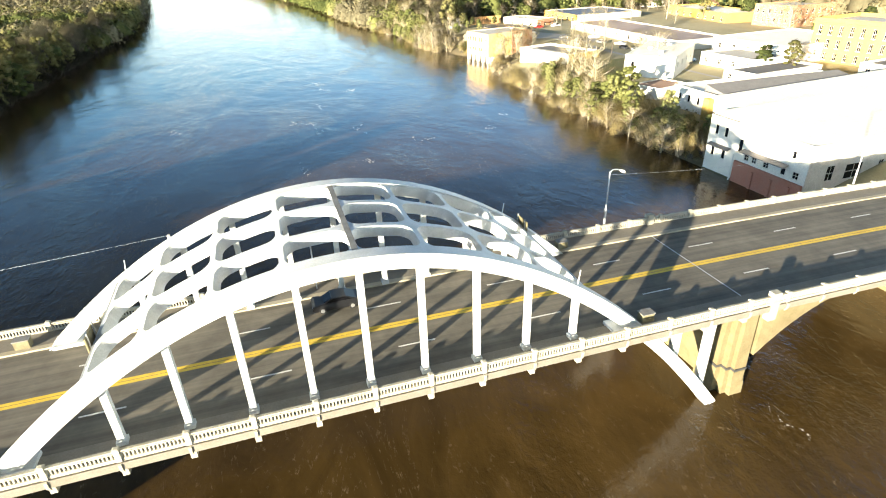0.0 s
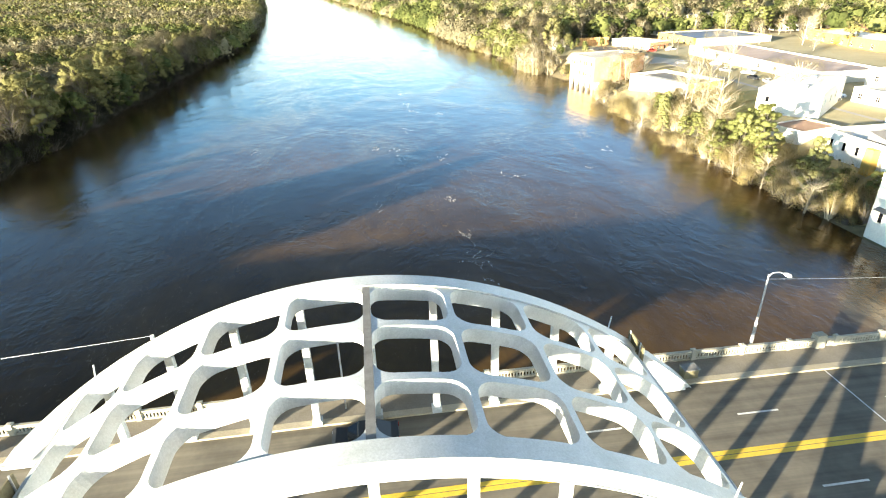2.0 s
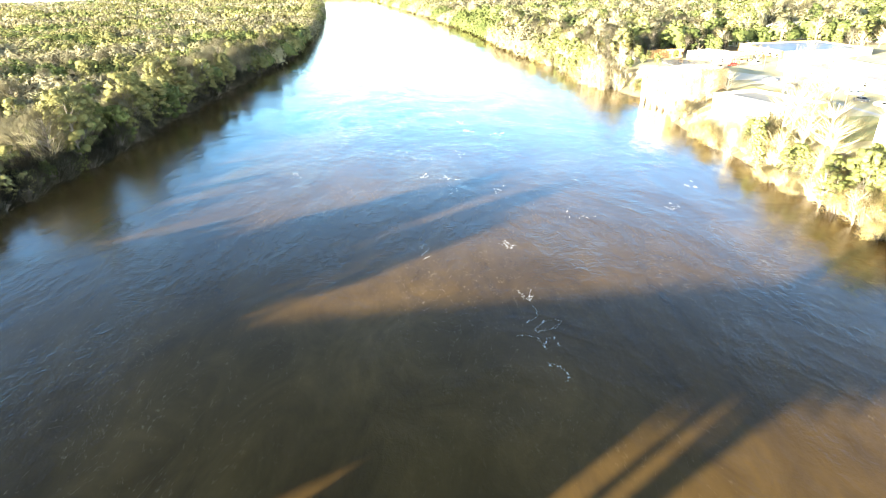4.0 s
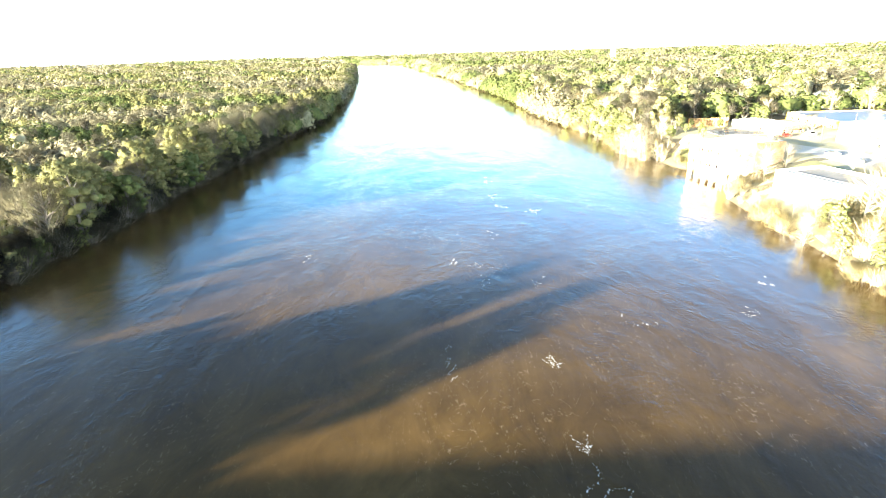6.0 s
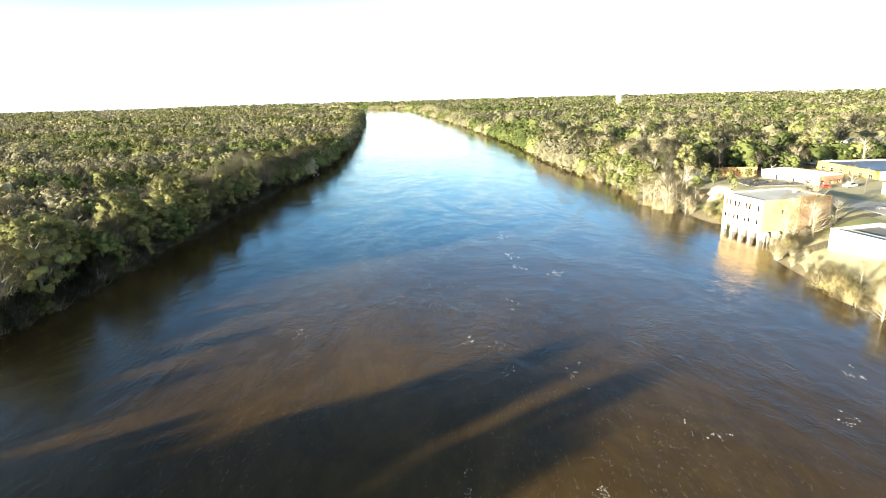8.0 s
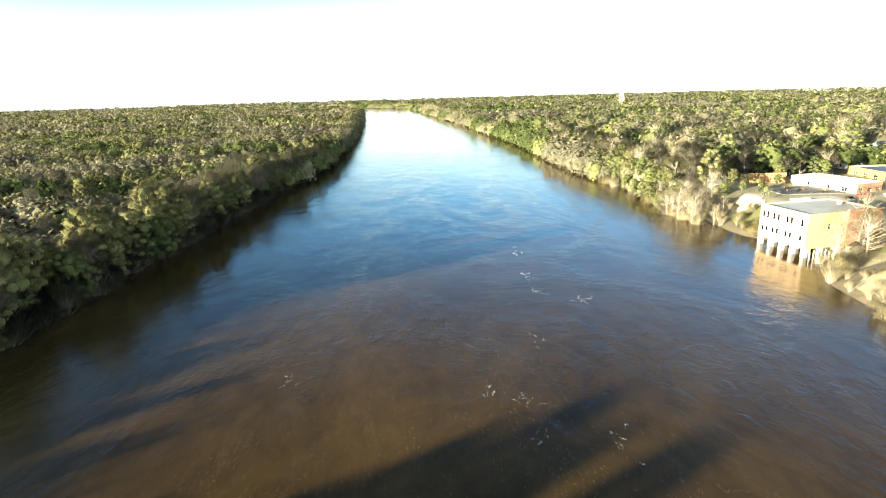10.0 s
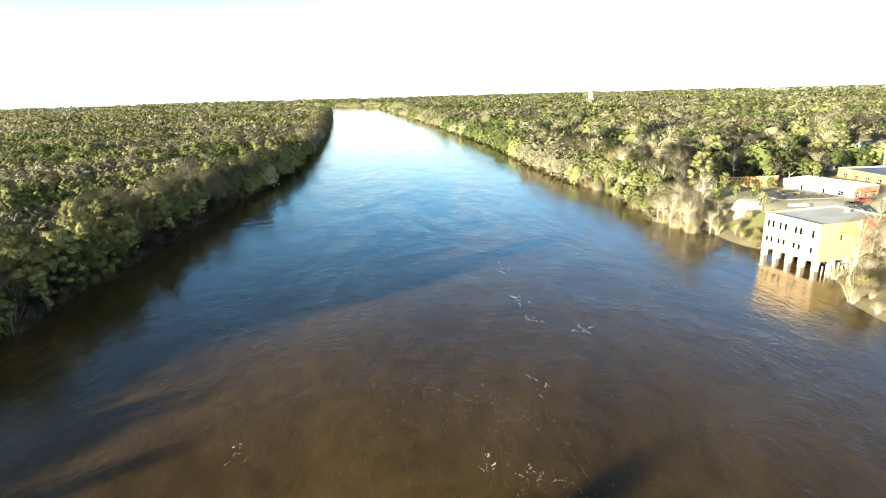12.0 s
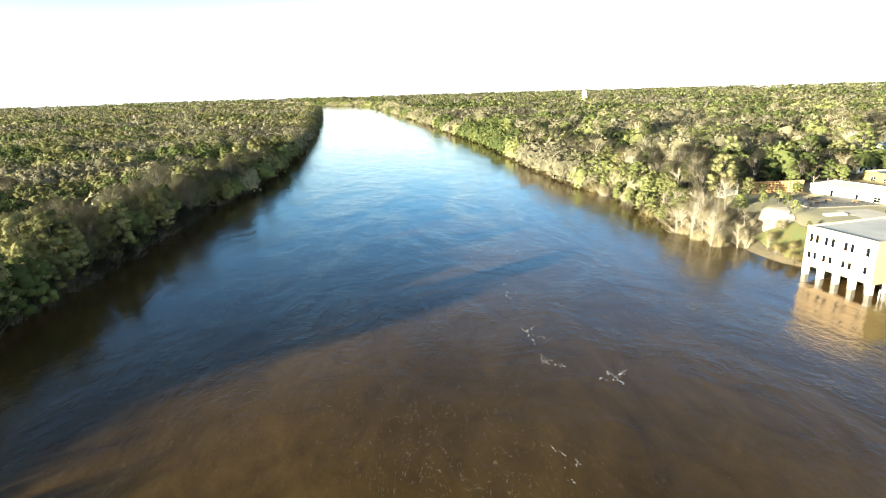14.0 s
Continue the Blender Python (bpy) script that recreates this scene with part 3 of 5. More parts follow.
# railings
post_mesh = Shape().rings([[(x * g, y * g, z) for x, y in ((-0.19, -0.19), (0.19, -0.19), (0.19, 0.19), (-0.19, 0.19))] for z, g in ((-0.6, 0.9), (0.05, 0.9), (0.08, 1.0), (1.02, 1.0), (1.05, 1.15), (1.14, 1.15), (1.2, 0.7))]).mesh("rail_post", M["concrete"])
slat_mesh = Shape().box(-0.055, 0.055, -0.045, 0.045, 0.30, 0.70).mesh("slat", M["concrete"])
for yy, name in ((RAIL_N, "near"), (RAIL_F, "far")):
    railing = thing("railing", "cream concrete balustrade railing along the bridge edge", "railing", "bridge railings")
    rest = Shape()
    for k in range(-34, 32):
        xa, xb = k * PANEL, (k + 1) * PANEL
        o = part("rail_post", post_mesh, None, railing)
        o.location = (xa, yy, deck_z(xa))
        za, zb = deck_z(xa), deck_z(xb)
        for nm, z0, z1, hw in (("base_rail", 0.02, 0.30, 0.09), ("middle_rail", 0.70, 0.80, 0.06), ("top_rail", 0.90, 1.02, 0.12)):
            part(nm, Shape().rings([[(x, yy - hw, z + z0), (x, yy + hw, z + z0), (x, yy + hw, z + z1), (x, yy - hw, z + z1)] for x, z in ((xa + 0.2, za), (xb - 0.2, zb))]), M["concrete"], railing)
        nsl = 15
        for i in range(nsl):
            x = xa + 0.42 + (PANEL - 0.84) * i / (nsl - 1)
            z = deck_z(x)
            if -8 <= k < 8:
                o = part("slat", slat_mesh, None, railing)
                o.location = (x, yy, z)
            else:
                rest.box(x - 0.055, x + 0.055, yy - 0.045, yy + 0.045, z + 0.30, z + 0.70)
            if i % 2 == 1:
                rest.box(x - 0.09, x + 0.09, yy - 0.05, yy + 0.05, z + 0.80, z + 0.90)
    tagged(part("slats", rest, M["concrete"], railing), kind="stuff")


# street lamps on the far side
def street_lamp(x):
    y, z = RAIL_F + 0.45, deck_z(x)
    lamp = thing("street_lamp", "slim white steel street lamp with a curved arm on the railing", "street lamp", "bridge lamps")
    part("pole", Shape().tube([(x, y, z - 0.5), (x, y, z + 3.0), (x, y, z + 3.05), (x, y, z + 7.6)], [0.15, 0.13, 0.09, 0.07], 10), M["steel"], lamp)
    part("arm", Shape().tube([(x, y, z + 7.4), (x + 0.25, y - 0.05, z + 7.75), (x + 0.8, y - 0.1, z + 7.8), (x + 1.3, y - 0.15, z + 7.6)], 0.05, 8), M["steel"], lamp)
    part("head", Shape().tube([(x + 1.2, y - 0.15, z + 7.66), (x + 1.4, y - 0.15, z + 7.55), (x + 1.75, y - 0.18, z + 7.4), (x + 1.95, y - 0.2, z + 7.3)], [0.06, 0.16, 0.17, 0.05], 10), M["white_wall"], lamp)
    part("bracket", Shape().box(x - 0.2, x + 0.2, y - 0.5, y + 0.2, z - 0.9, z - 0.4), M["concrete"], lamp)


for x in (32.3, 72.5, -34.0, -74.0):
    street_lamp(x)


# ---------------------------------------------------------------- trees
rng = np.random.default_rng(7)


def tri_mesh(name, tri, mat, out, tint=None):
    """A mesh of loose triangles from an array (n, 3, 3). tint: one number a triangle, the same for all of one tree."""
    nt = len(tri)
    me = bpy.data.meshes.new(name)
    me.vertices.add(nt * 3)
    me.vertices.foreach_set("co", tri.reshape(-1).astype(np.float32))
    me.loops.add(nt * 3)
    me.loops.foreach_set("vertex_index", np.arange(nt * 3, dtype=np.int32))
    me.polygons.add(nt)
    me.polygons.foreach_set("loop_start", np.arange(0, nt * 3, 3, dtype=np.int32))
    me.materials.append(mat)
    me.attributes.new("tint", "FLOAT", "FACE").data.foreach_set("value", np.zeros(nt, np.float32) if tint is None else tint.astype(np.float32))
    me.attributes.new("solo", "FLOAT", "FACE").data.foreach_set("value", np.full(nt, 1.0 if tint is None else 0.0, np.float32))
    out = np.repeat(out[:, None, :], 3, axis=1) if out.ndim == 2 else out
    me.attributes.new("outward", "FLOAT_VECTOR", "POINT").data.foreach_set("vector", unit(out).reshape(-1).astype(np.float32))
    me.update(calc_edges=True)
    return me


def unit(a):
    return a / np.maximum(np.linalg.norm(a, axis=-1, keepdims=True), 1e-6)


def slivers(base, way, length, width, r, face=None):
    """Long thin triangles from base along way, turned more or less to face."""
    side = unit(np.cross(way, r.normal(size=way.shape) if face is None else face + 0.45 * r.normal(size=way.shape)))
    return np.stack([base - side * width[:, None] / 2, base + side * width[:, None] / 2, base + way * length[:, None]], axis=1)


def flakes(centre, size, r, face=None):
    """Small leaf triangles, turned every way or more or less to face."""
    nrm = unit(r.normal(size=centre.shape) if face is None else face + 0.36 * r.normal(size=centre.shape))
    a = unit(np.cross(nrm, r.normal(size=centre.shape)))
    b = np.cross(nrm, a)
    s = size[:, None]
    return np.stack([centre + a * s, centre - a * s * 0.5 + b * s * 0.8, centre - a * s * 0.5 - b * s * 0.8], axis=1)


def crown_centres(r, count, h, spread, low):
    t = r.uniform(0, 1, count) ** 0.7
    z = low + (h - low) * t
    rad = spread * np.sqrt(np.clip(1 - ((t - 0.42) / 0.62) ** 2, 0.04, 1)) * np.sqrt(r.uniform(0.12, 1, count))
    a = r.uniform(0, 2 * np.pi, count)
    return np.stack([rad * np.cos(a), rad * np.sin(a), z], axis=1)


BALL = [(math.cos(a) * math.cos(e), math.sin(a) * math.cos(e), math.sin(e)) for e in (-0.55, 0.55) for a in [k * 1.0472 + (0.52 if e > 0 else 0) for k in range(6)]] + [(0, 0, -1), (0, 0, 1)]
BALL_TRI = [(k, (k + 1) % 6, k + 6) for k in range(6)] + [((k + 1) % 6, (k + 1) % 6 + 6, k + 6) for k in range(6)] + [(k + 6, (k + 1) % 6 + 6, 13) for k in range(6)] + [((k + 1) % 6, k, 12) for k in range(6)]


def clumps(cen, size, flat, r):
    """Dense uneven hearts of the leaf clumps. Gives triangles and the way outwards at their corners."""
    ball = np.array(BALL)
    v = ball[None] * (size[:, None, None] * r.uniform(0.65, 1.25, (len(cen), len(ball), 1))) * np.array([1, 1, flat]) + cen[:, None, :]
    t = np.array(BALL_TRI)
    return v[:, t].reshape(-1, 3, 3), np.broadcast_to(ball[t], (len(cen), len(t), 3, 3)).reshape(-1, 3, 3)


def tree_proto(seed, kind, h=1.0):
    """Trunk mesh and crown mesh of a tree."""
    r = np.random.default_rng(seed)
    wood = Shape()
    if kind == "bush":
        h, spread, low, count = 8.0, 3.0, 1.6, 34
    elif kind == "scrub":
        h, spread, low, count = 4.2, 2.6, 0.5, 30
    elif kind == "thicket":
        h, spread, low, count = 6.5, 3.6, 0.2, 44
    elif kind == "green":
        h, spread, low, count = 14.0, 4.4, 3.0, 60
    else:
        h, spread, low, count = 17.0 + r.uniform(-2, 3), 4.6, 5.0, 58
    if kind == "pale":
        spread, low, count = 6.4, 4.0, 64
    cen = crown_centres(r, count, h * 0.94, spread, low)
    if kind == "bush":
        el, az = r.uniform(0.8, 1.5, count), r.uniform(0, 2 * np.pi, count)
        reach = r.uniform(0.55, 1.0, count) * 6.6
        cen = np.stack([reach * np.cos(el) * np.cos(az), reach * np.cos(el) * np.sin(az), reach * np.sin(el)], axis=1)
    if kind in ("bush", "scrub", "thicket"):
        for i in range(0, count):
            p = cen[i]
            q = np.array([p[0] * 0.18, p[1] * 0.18, -1.0])
            wood.tube([q, (p + q) / 2 * np.array([0.75, 0.75, 1.2]), p], [0.10, 0.07, 0.03], 4)
    else:
        lean = r.uniform(-0.6, 0.6, 2)
        spine = [(0, 0, -1.5), (lean[0] * 0.3, lean[1] * 0.3, h * 0.3), (lean[0], lean[1], h * 0.6), (lean[0] * 1.4, lean[1] * 1.4, h * 0.88)]
        wood.tube(spine, [0.34, 0.25, 0.16, 0.05], 7)
        for i in range(count):
            p = cen[i]
            z0 = max(low * 0.6, p[2] - r.uniform(2.5, 5))
            k = z0 / h
            q = np.array([lean[0] * k * 1.5, lean[1] * k * 1.5, z0])
            midp = q * 0.45 + p * 0.55 + np.array([0, 0, -0.4])
            if i % 2 == 0 or kind in ("bare", "pale"):
                wood.tube([q, midp, p], [0.085, 0.055, 0.02] if kind == "pale" else [0.11, 0.075, 0.03], 4)
    tris, outs = [], []
    axis = np.array([0, 0, low * 0.6])
    if kind in ("bare", "bush", "scrub", "budding", "pale", "thicket"):
        per = {"bare": 56, "bush": 36, "scrub": 40, "thicket": 40, "budding": 10, "pale": 26}[kind]
        base = np.repeat(cen, per, axis=0) + r.normal(size=(count * per, 3)) * (0.8 if kind == "bush" else 0.6)
        if kind == "bush":
            base = base * r.uniform(0.55, 1.0, (len(base), 1))
        out = unit(np.repeat(unit(cen - axis), per, axis=0) * 0.75 + r.normal(size=base.shape) * (0.9 if kind in ("bush", "scrub") else 0.55) + np.array([0, 0, 0.35]))
        tris.append(slivers(base, out, r.uniform(0.7, 1.9, len(base)) * (0.9 if kind == "bush" else 1), r.uniform(0.04, 0.09, len(base)) * (0.6 if kind in ("pale", "bush") else 1), r, out))
        outs.append(unit(base - np.array([0, 0, h * 0.45])) + 0.7 * out + 0.25 * r.normal(size=out.shape))
    if kind in ("budding", "green"):
        per = {"budding": 56, "green": 60}[kind]
        c = np.repeat(cen, per, axis=0)
        puff = unit(r.normal(size=c.shape))
        c = c + puff * (r.uniform(0.2, 1, len(c)) ** 0.5 * r.uniform(0.9, 1.6, len(c)))[:, None] * np.array([1.15, 1.15, 0.75])
        tris.append(flakes(c, r.uniform(0.12, 0.26, len(c)), r, puff * 0.8 + unit(c - axis) * 0.5))
        outs.append(puff * 0.8 + unit(c - np.array([0, 0, h * 0.45])) * 0.8 + 0.2 * r.normal(size=c.shape))
        heart, way = clumps(cen, r.uniform(0.7, 1.25, count) * (1.15 if kind == "green" else 0.95), 0.7, r)
        tris.append(heart)
        outs.append(way * 0.8 + unit(heart - np.array([0, 0, h * 0.45])) * 0.8)
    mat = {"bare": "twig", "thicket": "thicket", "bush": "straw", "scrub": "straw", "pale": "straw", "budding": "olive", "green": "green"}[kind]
    bark = "pale_bark" if kind in ("bush", "pale") else "bark"
    return wood.mesh("trunk", M[bark]), tri_mesh("crown", np.concatenate(tris), M[mat], np.concatenate([np.repeat(o[:, None, :], 3, axis=1) if o.ndim == 2 else o for o in outs])), h


PROTOS = {k: [tree_proto(100 * i + j, k) for j in range(c)] for i, (k, c) in enumerate((("bare", 4), ("budding", 3), ("green", 3), ("bush", 3), ("scrub", 2), ("pale", 3), ("thicket", 3)))}
PROTOS["leafy"] = []
for tr, cr, h in PROTOS["budding"]:
    cr = cr.copy()
    cr.materials[0] = M["spring"]
    PROTOS["leafy"].append((tr, cr, h))
LABELS = {"leafy": ("leafy_bush", "yellow-green leafy bush on the sunny river bank", "bush"),
          "thicket": ("thicket_bush", "tangled thicket standing in the flooded river edge, coloured dark for the bank's shade", "bush"),
          "bare": ("bare_tree", "leafless brown winter tree with fine twigs on the river bank", "tree"),
          "budding": ("budding_tree", "tree with thin olive yellow leaves on the river bank", "tree"),
          "green": ("evergreen_tree", "dark green leafy tree among bare trees", "tree"),
          "bush": ("tall_bush", "tall straw-coloured bare bush at the waterline", "bush"),
          "pale": ("pale_tree", "leafless pale-barked tree with open branches", "tree"),
          "scrub": ("scrub_bush", "low tangled brown scrub on the bank", "bush")}


def plant(kind, x, y, scale=1.0, z=None, r=rng):
    tr, cr, h = PROTOS[kind][int(r.integers(len(PROTOS[kind])))]
    name, label, cat = LABELS[kind]
    s = scale * r.uniform(0.88, 1.12)
    at = Matrix.LocRotScale((x, y, ground_z(x, y) if z is None else z), Euler((r.normal() * 0.05, r.normal() * 0.05, r.uniform(0, 6.28))), (s * r.uniform(0.9, 1.15), s * r.uniform(0.9, 1.15), s))
    t = thing(name, label, cat, "bank trees", at=at)
    part("trunk", tr, None, t)
    part("crown", cr, None, t)
    return t


def pick(r, table):
    u = r.uniform()
    for k, p in table:
        u -= p
        if u < 0:
            return k
    return table[0][0]


# left bank: a wall of trees along the water
y = -60.0
while y < 470:
    if not -14 < y < 16:
        tall = float(np.interp(y, (-15, -14, 17, 18, 20, 42, 56, 64, 130, 140), (0.7, 0.5, 0.5, 0.9, 1.02, 0.97, 0.6, 0.4, 0.4, 1.0)))
        for row, d in enumerate((2, 9, 17, 5, 13) if 17 < y < 48 else (2, 9, 17)):
            if row == 2 and not 26 < y < 76:
                continue
            # mostly evergreens from 20 to 170, dense and dark in place of shade
            kind = pick(rng, (("bare", 0.42), ("budding", 0.36), ("green", 0.22)) if not 20 < y < 170 else (("bare", 0.1), ("budding", 0.4), ("green", 0.5)))
            plant(kind, bank_l(y) - d - rng.uniform(-2, 3), y + rng.uniform(-2, 2), tall * rng.uniform(0.85, 1.15))
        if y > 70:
            # thickets whose dark colour stands in for shade along the waterline
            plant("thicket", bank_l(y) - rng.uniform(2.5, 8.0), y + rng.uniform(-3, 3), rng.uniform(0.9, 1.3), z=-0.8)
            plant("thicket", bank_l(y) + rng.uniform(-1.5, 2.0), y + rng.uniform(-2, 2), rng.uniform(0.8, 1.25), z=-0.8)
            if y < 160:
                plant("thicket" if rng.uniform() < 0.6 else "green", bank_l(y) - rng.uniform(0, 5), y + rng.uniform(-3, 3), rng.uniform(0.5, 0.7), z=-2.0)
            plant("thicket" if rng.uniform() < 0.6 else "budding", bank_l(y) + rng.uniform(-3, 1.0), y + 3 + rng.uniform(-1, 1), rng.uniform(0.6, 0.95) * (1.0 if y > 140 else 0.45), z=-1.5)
    y += 6.2 + max(0, y - 300) * 0.02


def woods(name, mat, label, spots, heights, sprays, segs, size, radius, r):
    """Trees further off joined into one mesh: each a lumpy crown of dense twigs with loose leaves and shoots over it. size, radius: of the sprays and of the crown, tree by tree."""
    nt = len(spots)
    z0 = np.array([ground_z(float(a), float(b)) for a, b in spots])
    foot = np.column_stack([spots, z0])
    p1, p2, p3 = r.uniform(0, 6.3, (3, nt))

    def crown(i, a, t):
        """Points of the uneven crowns i at the angle a and the part t of their height."""
        lump = 1 + 0.20 * np.sin(2 * a + p1[i]) + 0.14 * np.sin(3 * a + p2[i] + 5 * t) + 0.10 * np.sin(5 * a + p3[i] - 9 * t)
        rad = radius[i] * lump * np.sqrt(np.clip(1 - np.abs((t - 0.42) / 0.60) ** 2.5, 0.01, 1))
        up = t * heights[i] * (1 + 0.07 * np.sin(2 * a + p3[i]))
        way = np.stack([np.cos(a), np.sin(a), 2.4 * (t - 0.30)], axis=-1)
        return foot[i] + np.stack([rad * np.cos(a), rad * np.sin(a), up], axis=-1), way

    tris, ways, owner = [], [], []
    if segs:
        # dense heart of the crown
        levels = np.array([0.34, 0.62, 0.86, 1.0])
        i, j, k = np.meshgrid(np.arange(nt), np.arange(len(levels)), np.arange(segs), indexing="ij")
        v, w = crown(i, k * 2 * np.pi / segs + 0.4 * j, levels[j] * 0.93)
        v = v + (foot[i] + np.array([0, 0, 1]) * (0.4 * heights[i])[..., None] - v) * 0.22
        quads = []
        for lv in range(len(levels) - 1):
            for k in range(segs):
                n_ = (k + 1) % segs
                quads += [((lv, k), (lv, n_), (lv + 1, k)), ((lv, n_), (lv + 1, n_), (lv + 1, k))]
        q = np.array(quads)
        tris.append(v[:, q[..., 0], q[..., 1]].reshape(-1, 3, 3))
        ways.append(w[:, q[..., 0], q[..., 1]].reshape(-1, 3, 3))
        owner.append(np.repeat(np.arange(nt), len(q)))
        # trunk
        spin = r.uniform(0, 6.3, nt)
        ring = [np.stack([np.cos(spin + 2.1 * e), np.sin(spin + 2.1 * e), 0 * spin], axis=1) for e in range(3)]
        for e in range(3):
            lo, ln, top = foot + 0.28 * ring[e], foot + 0.28 * ring[(e + 1) % 3], foot + np.array([0, 0, 1]) * (0.6 * heights)[:, None]
            tris.append(np.stack([lo, ln, top], axis=1))
            ways.append(np.stack([ring[e], ring[(e + 1) % 3], ring[e]], axis=1))
            owner.append(np.arange(nt))
    # jagged sprays of leaf or twig over the crown
    i = np.repeat(np.arange(nt), sprays)
    k = len(i)
    c, face = crown(i, r.uniform(0, 2 * np.pi, k), 0.24 + 0.76 * r.uniform(0, 1, k) ** 0.8)
    face = unit(unit(face) + 0.28 * r.normal(size=(k, 3)))
    c = c - face * (radius[i] * (0.12 * r.uniform(0, 1, k) - 0.04))[:, None]
    a1 = unit(np.cross(face, r.normal(size=(k, 3))))
    a2 = np.cross(face, a1)
    rim, rway = [], []
    for e in range(6):
        ang = e * np.pi / 3
        side = a1 * math.cos(ang) + a2 * math.sin(ang)
        reach = size[i] * r.uniform(0.7, 1.3, k) * (1.25 if e % 2 else 0.5)
        rim.append(c + side * reach[:, None] - face * (reach * r.uniform(0.0, 0.5, k))[:, None])
        rway.append(face + 0.75 * side)
    top = c + face * (size[i] * 0.3)[:, None]
    for e in range(6):
        tris.append(np.stack([top, rim[e], rim[(e + 1) % 6]], axis=1))
        ways.append(np.stack([face, rway[e], rway[(e + 1) % 6]], axis=1))
        owner.append(i)
    # single shoots
    shoots = int(sprays * (1.5 if mat in ("twig", "tan") else 0.5))
    i = np.repeat(np.arange(nt), shoots)
    k = len(i)
    c, face = crown(i, r.uniform(0, 2 * np.pi, k), 0.3 + 0.7 * r.uniform(0, 1, k) ** 0.8)
    face = unit(face)
    up = unit(face * 0.7 + np.array([0, 0, 0.9]) + r.normal(size=(k, 3)) * 0.35)
    sl = slivers(c - up * size[i, None] * 0.8, up, size[i] * r.uniform(1.6, 3.4, k), size[i] * 0.17, r, face)
    tris.append(sl)
    ways.append(np.repeat((face + 0.4 * r.normal(size=(k, 3)))[:, None, :], 3, axis=1))
    owner.append(i)
    tint = r.uniform(0.25, 0.75, nt)
    ob = part(name, tri_mesh(name, np.concatenate(tris), M[mat], np.concatenate(ways), tint[np.concatenate(owner)]), None)
    return tagged(ob, label, "woods", kind="stuff")


def spread(x0, x1, y0, y1, step, keep, r):
    """Uneven spots about step apart."""
    gx, gy = np.meshgrid(np.arange(x0, x1, step), np.arange(y0, y1, step))
    p = np.column_stack([gx.ravel(), gy.ravel()]) + r.uniform(-0.42, 0.42, (gx.size, 2)) * step
    return np.array([q for q in p if keep(float(q[0]), float(q[1]))])


def fan(count, r0, r1, a0, a1, keep, r):
    """Spots spread evenly in direction and in the logarithm of the distance, seen from over the bridge."""
    d = np.exp(r.uniform(math.log(r0), math.log(r1), count))
    a = np.radians(r.uniform(a0, a1, count))
    p = np.column_stack([d * np.sin(a), 40 + d * np.cos(a)])
    return np.array([q for q in p if keep(float(q[0]), float(q[1]))])


def left_near(x, y):
    return abs(y) > 18 and (14 if y < 300 else 3) < bank_l(y) - x < (420 if y > 70 else 150)


def right_near(x, y):
    d = x - bank_r(y)
    if d < 4:
        return False
    if y < (302 if x > 150 else 288):
        return x > 262 and y > 120
    return not (165 < x < 216 and y < 300) and not (204 < x < 236 and 318 < y < 346) and not (120 < x < 142 and 398 < y < 418)


r2 = np.random.default_rng(21)
MIX = (("far_bare_trees", "twig", "far leafless brown woodland"), ("far_budding_trees", "olive", "far woodland in thin olive leaf"), ("far_evergreens", "green", "far dark evergreen woodland"), ("far_pale_trees", "tan", "far pale leafless woodland"))


def bank_row(count, side, r):
    """Trees that line the water further up the river."""
    y = np.exp(r.uniform(math.log(330), math.log(2600), count))
    d = r.uniform(-3.0, 11.0, count) * np.maximum(1, y / 700)
    return np.array([((bank_l(v) - w) if side < 0 else (bank_r(v) + w), v) for v, w in zip(y, d)])


def cap_left(x, y):
    """The woods stay low where the evening sun reaches the water over them."""
    start = y + (-90 - x) * math.tan(radians(SUN_AZ))
    return max(4.5, math.tan(radians(SUN_EL)) * (-52 - x) / math.cos(radians(SUN_AZ))) if start < 18 or 60 < start < 138 else 99.0


SPOTS = {"left_mid": (spread(-420, -88, -60, 330, 8.6, left_near, r2), 52),
         "left_back": (spread(-560, -88, 330, 640, 10.5, left_near, r2), 34),
         "left_row": (bank_row(620, -1, r2), 40),
         "left_far": (fan(9500, 500, 4700, -68, -1, lambda x, y: bank_l(y) - x > 3 and (y > 620 or x < -540) and y > 60, r2), 6),
         "right_mid": (spread(40, 470, 120, 440, 8.8, right_near, r2), 52),
         "right_back": (spread(-20, 560, 440, 700, 11.0, right_near, r2), 34),
         "right_row": (bank_row(1000, 1, r2), 34),
         "right_far": (fan(11500, 500, 4700, -48, 72, lambda x, y: x - bank_r(y) > 3 and (y > 690 or x > 500) and y > 60, r2), 6)}
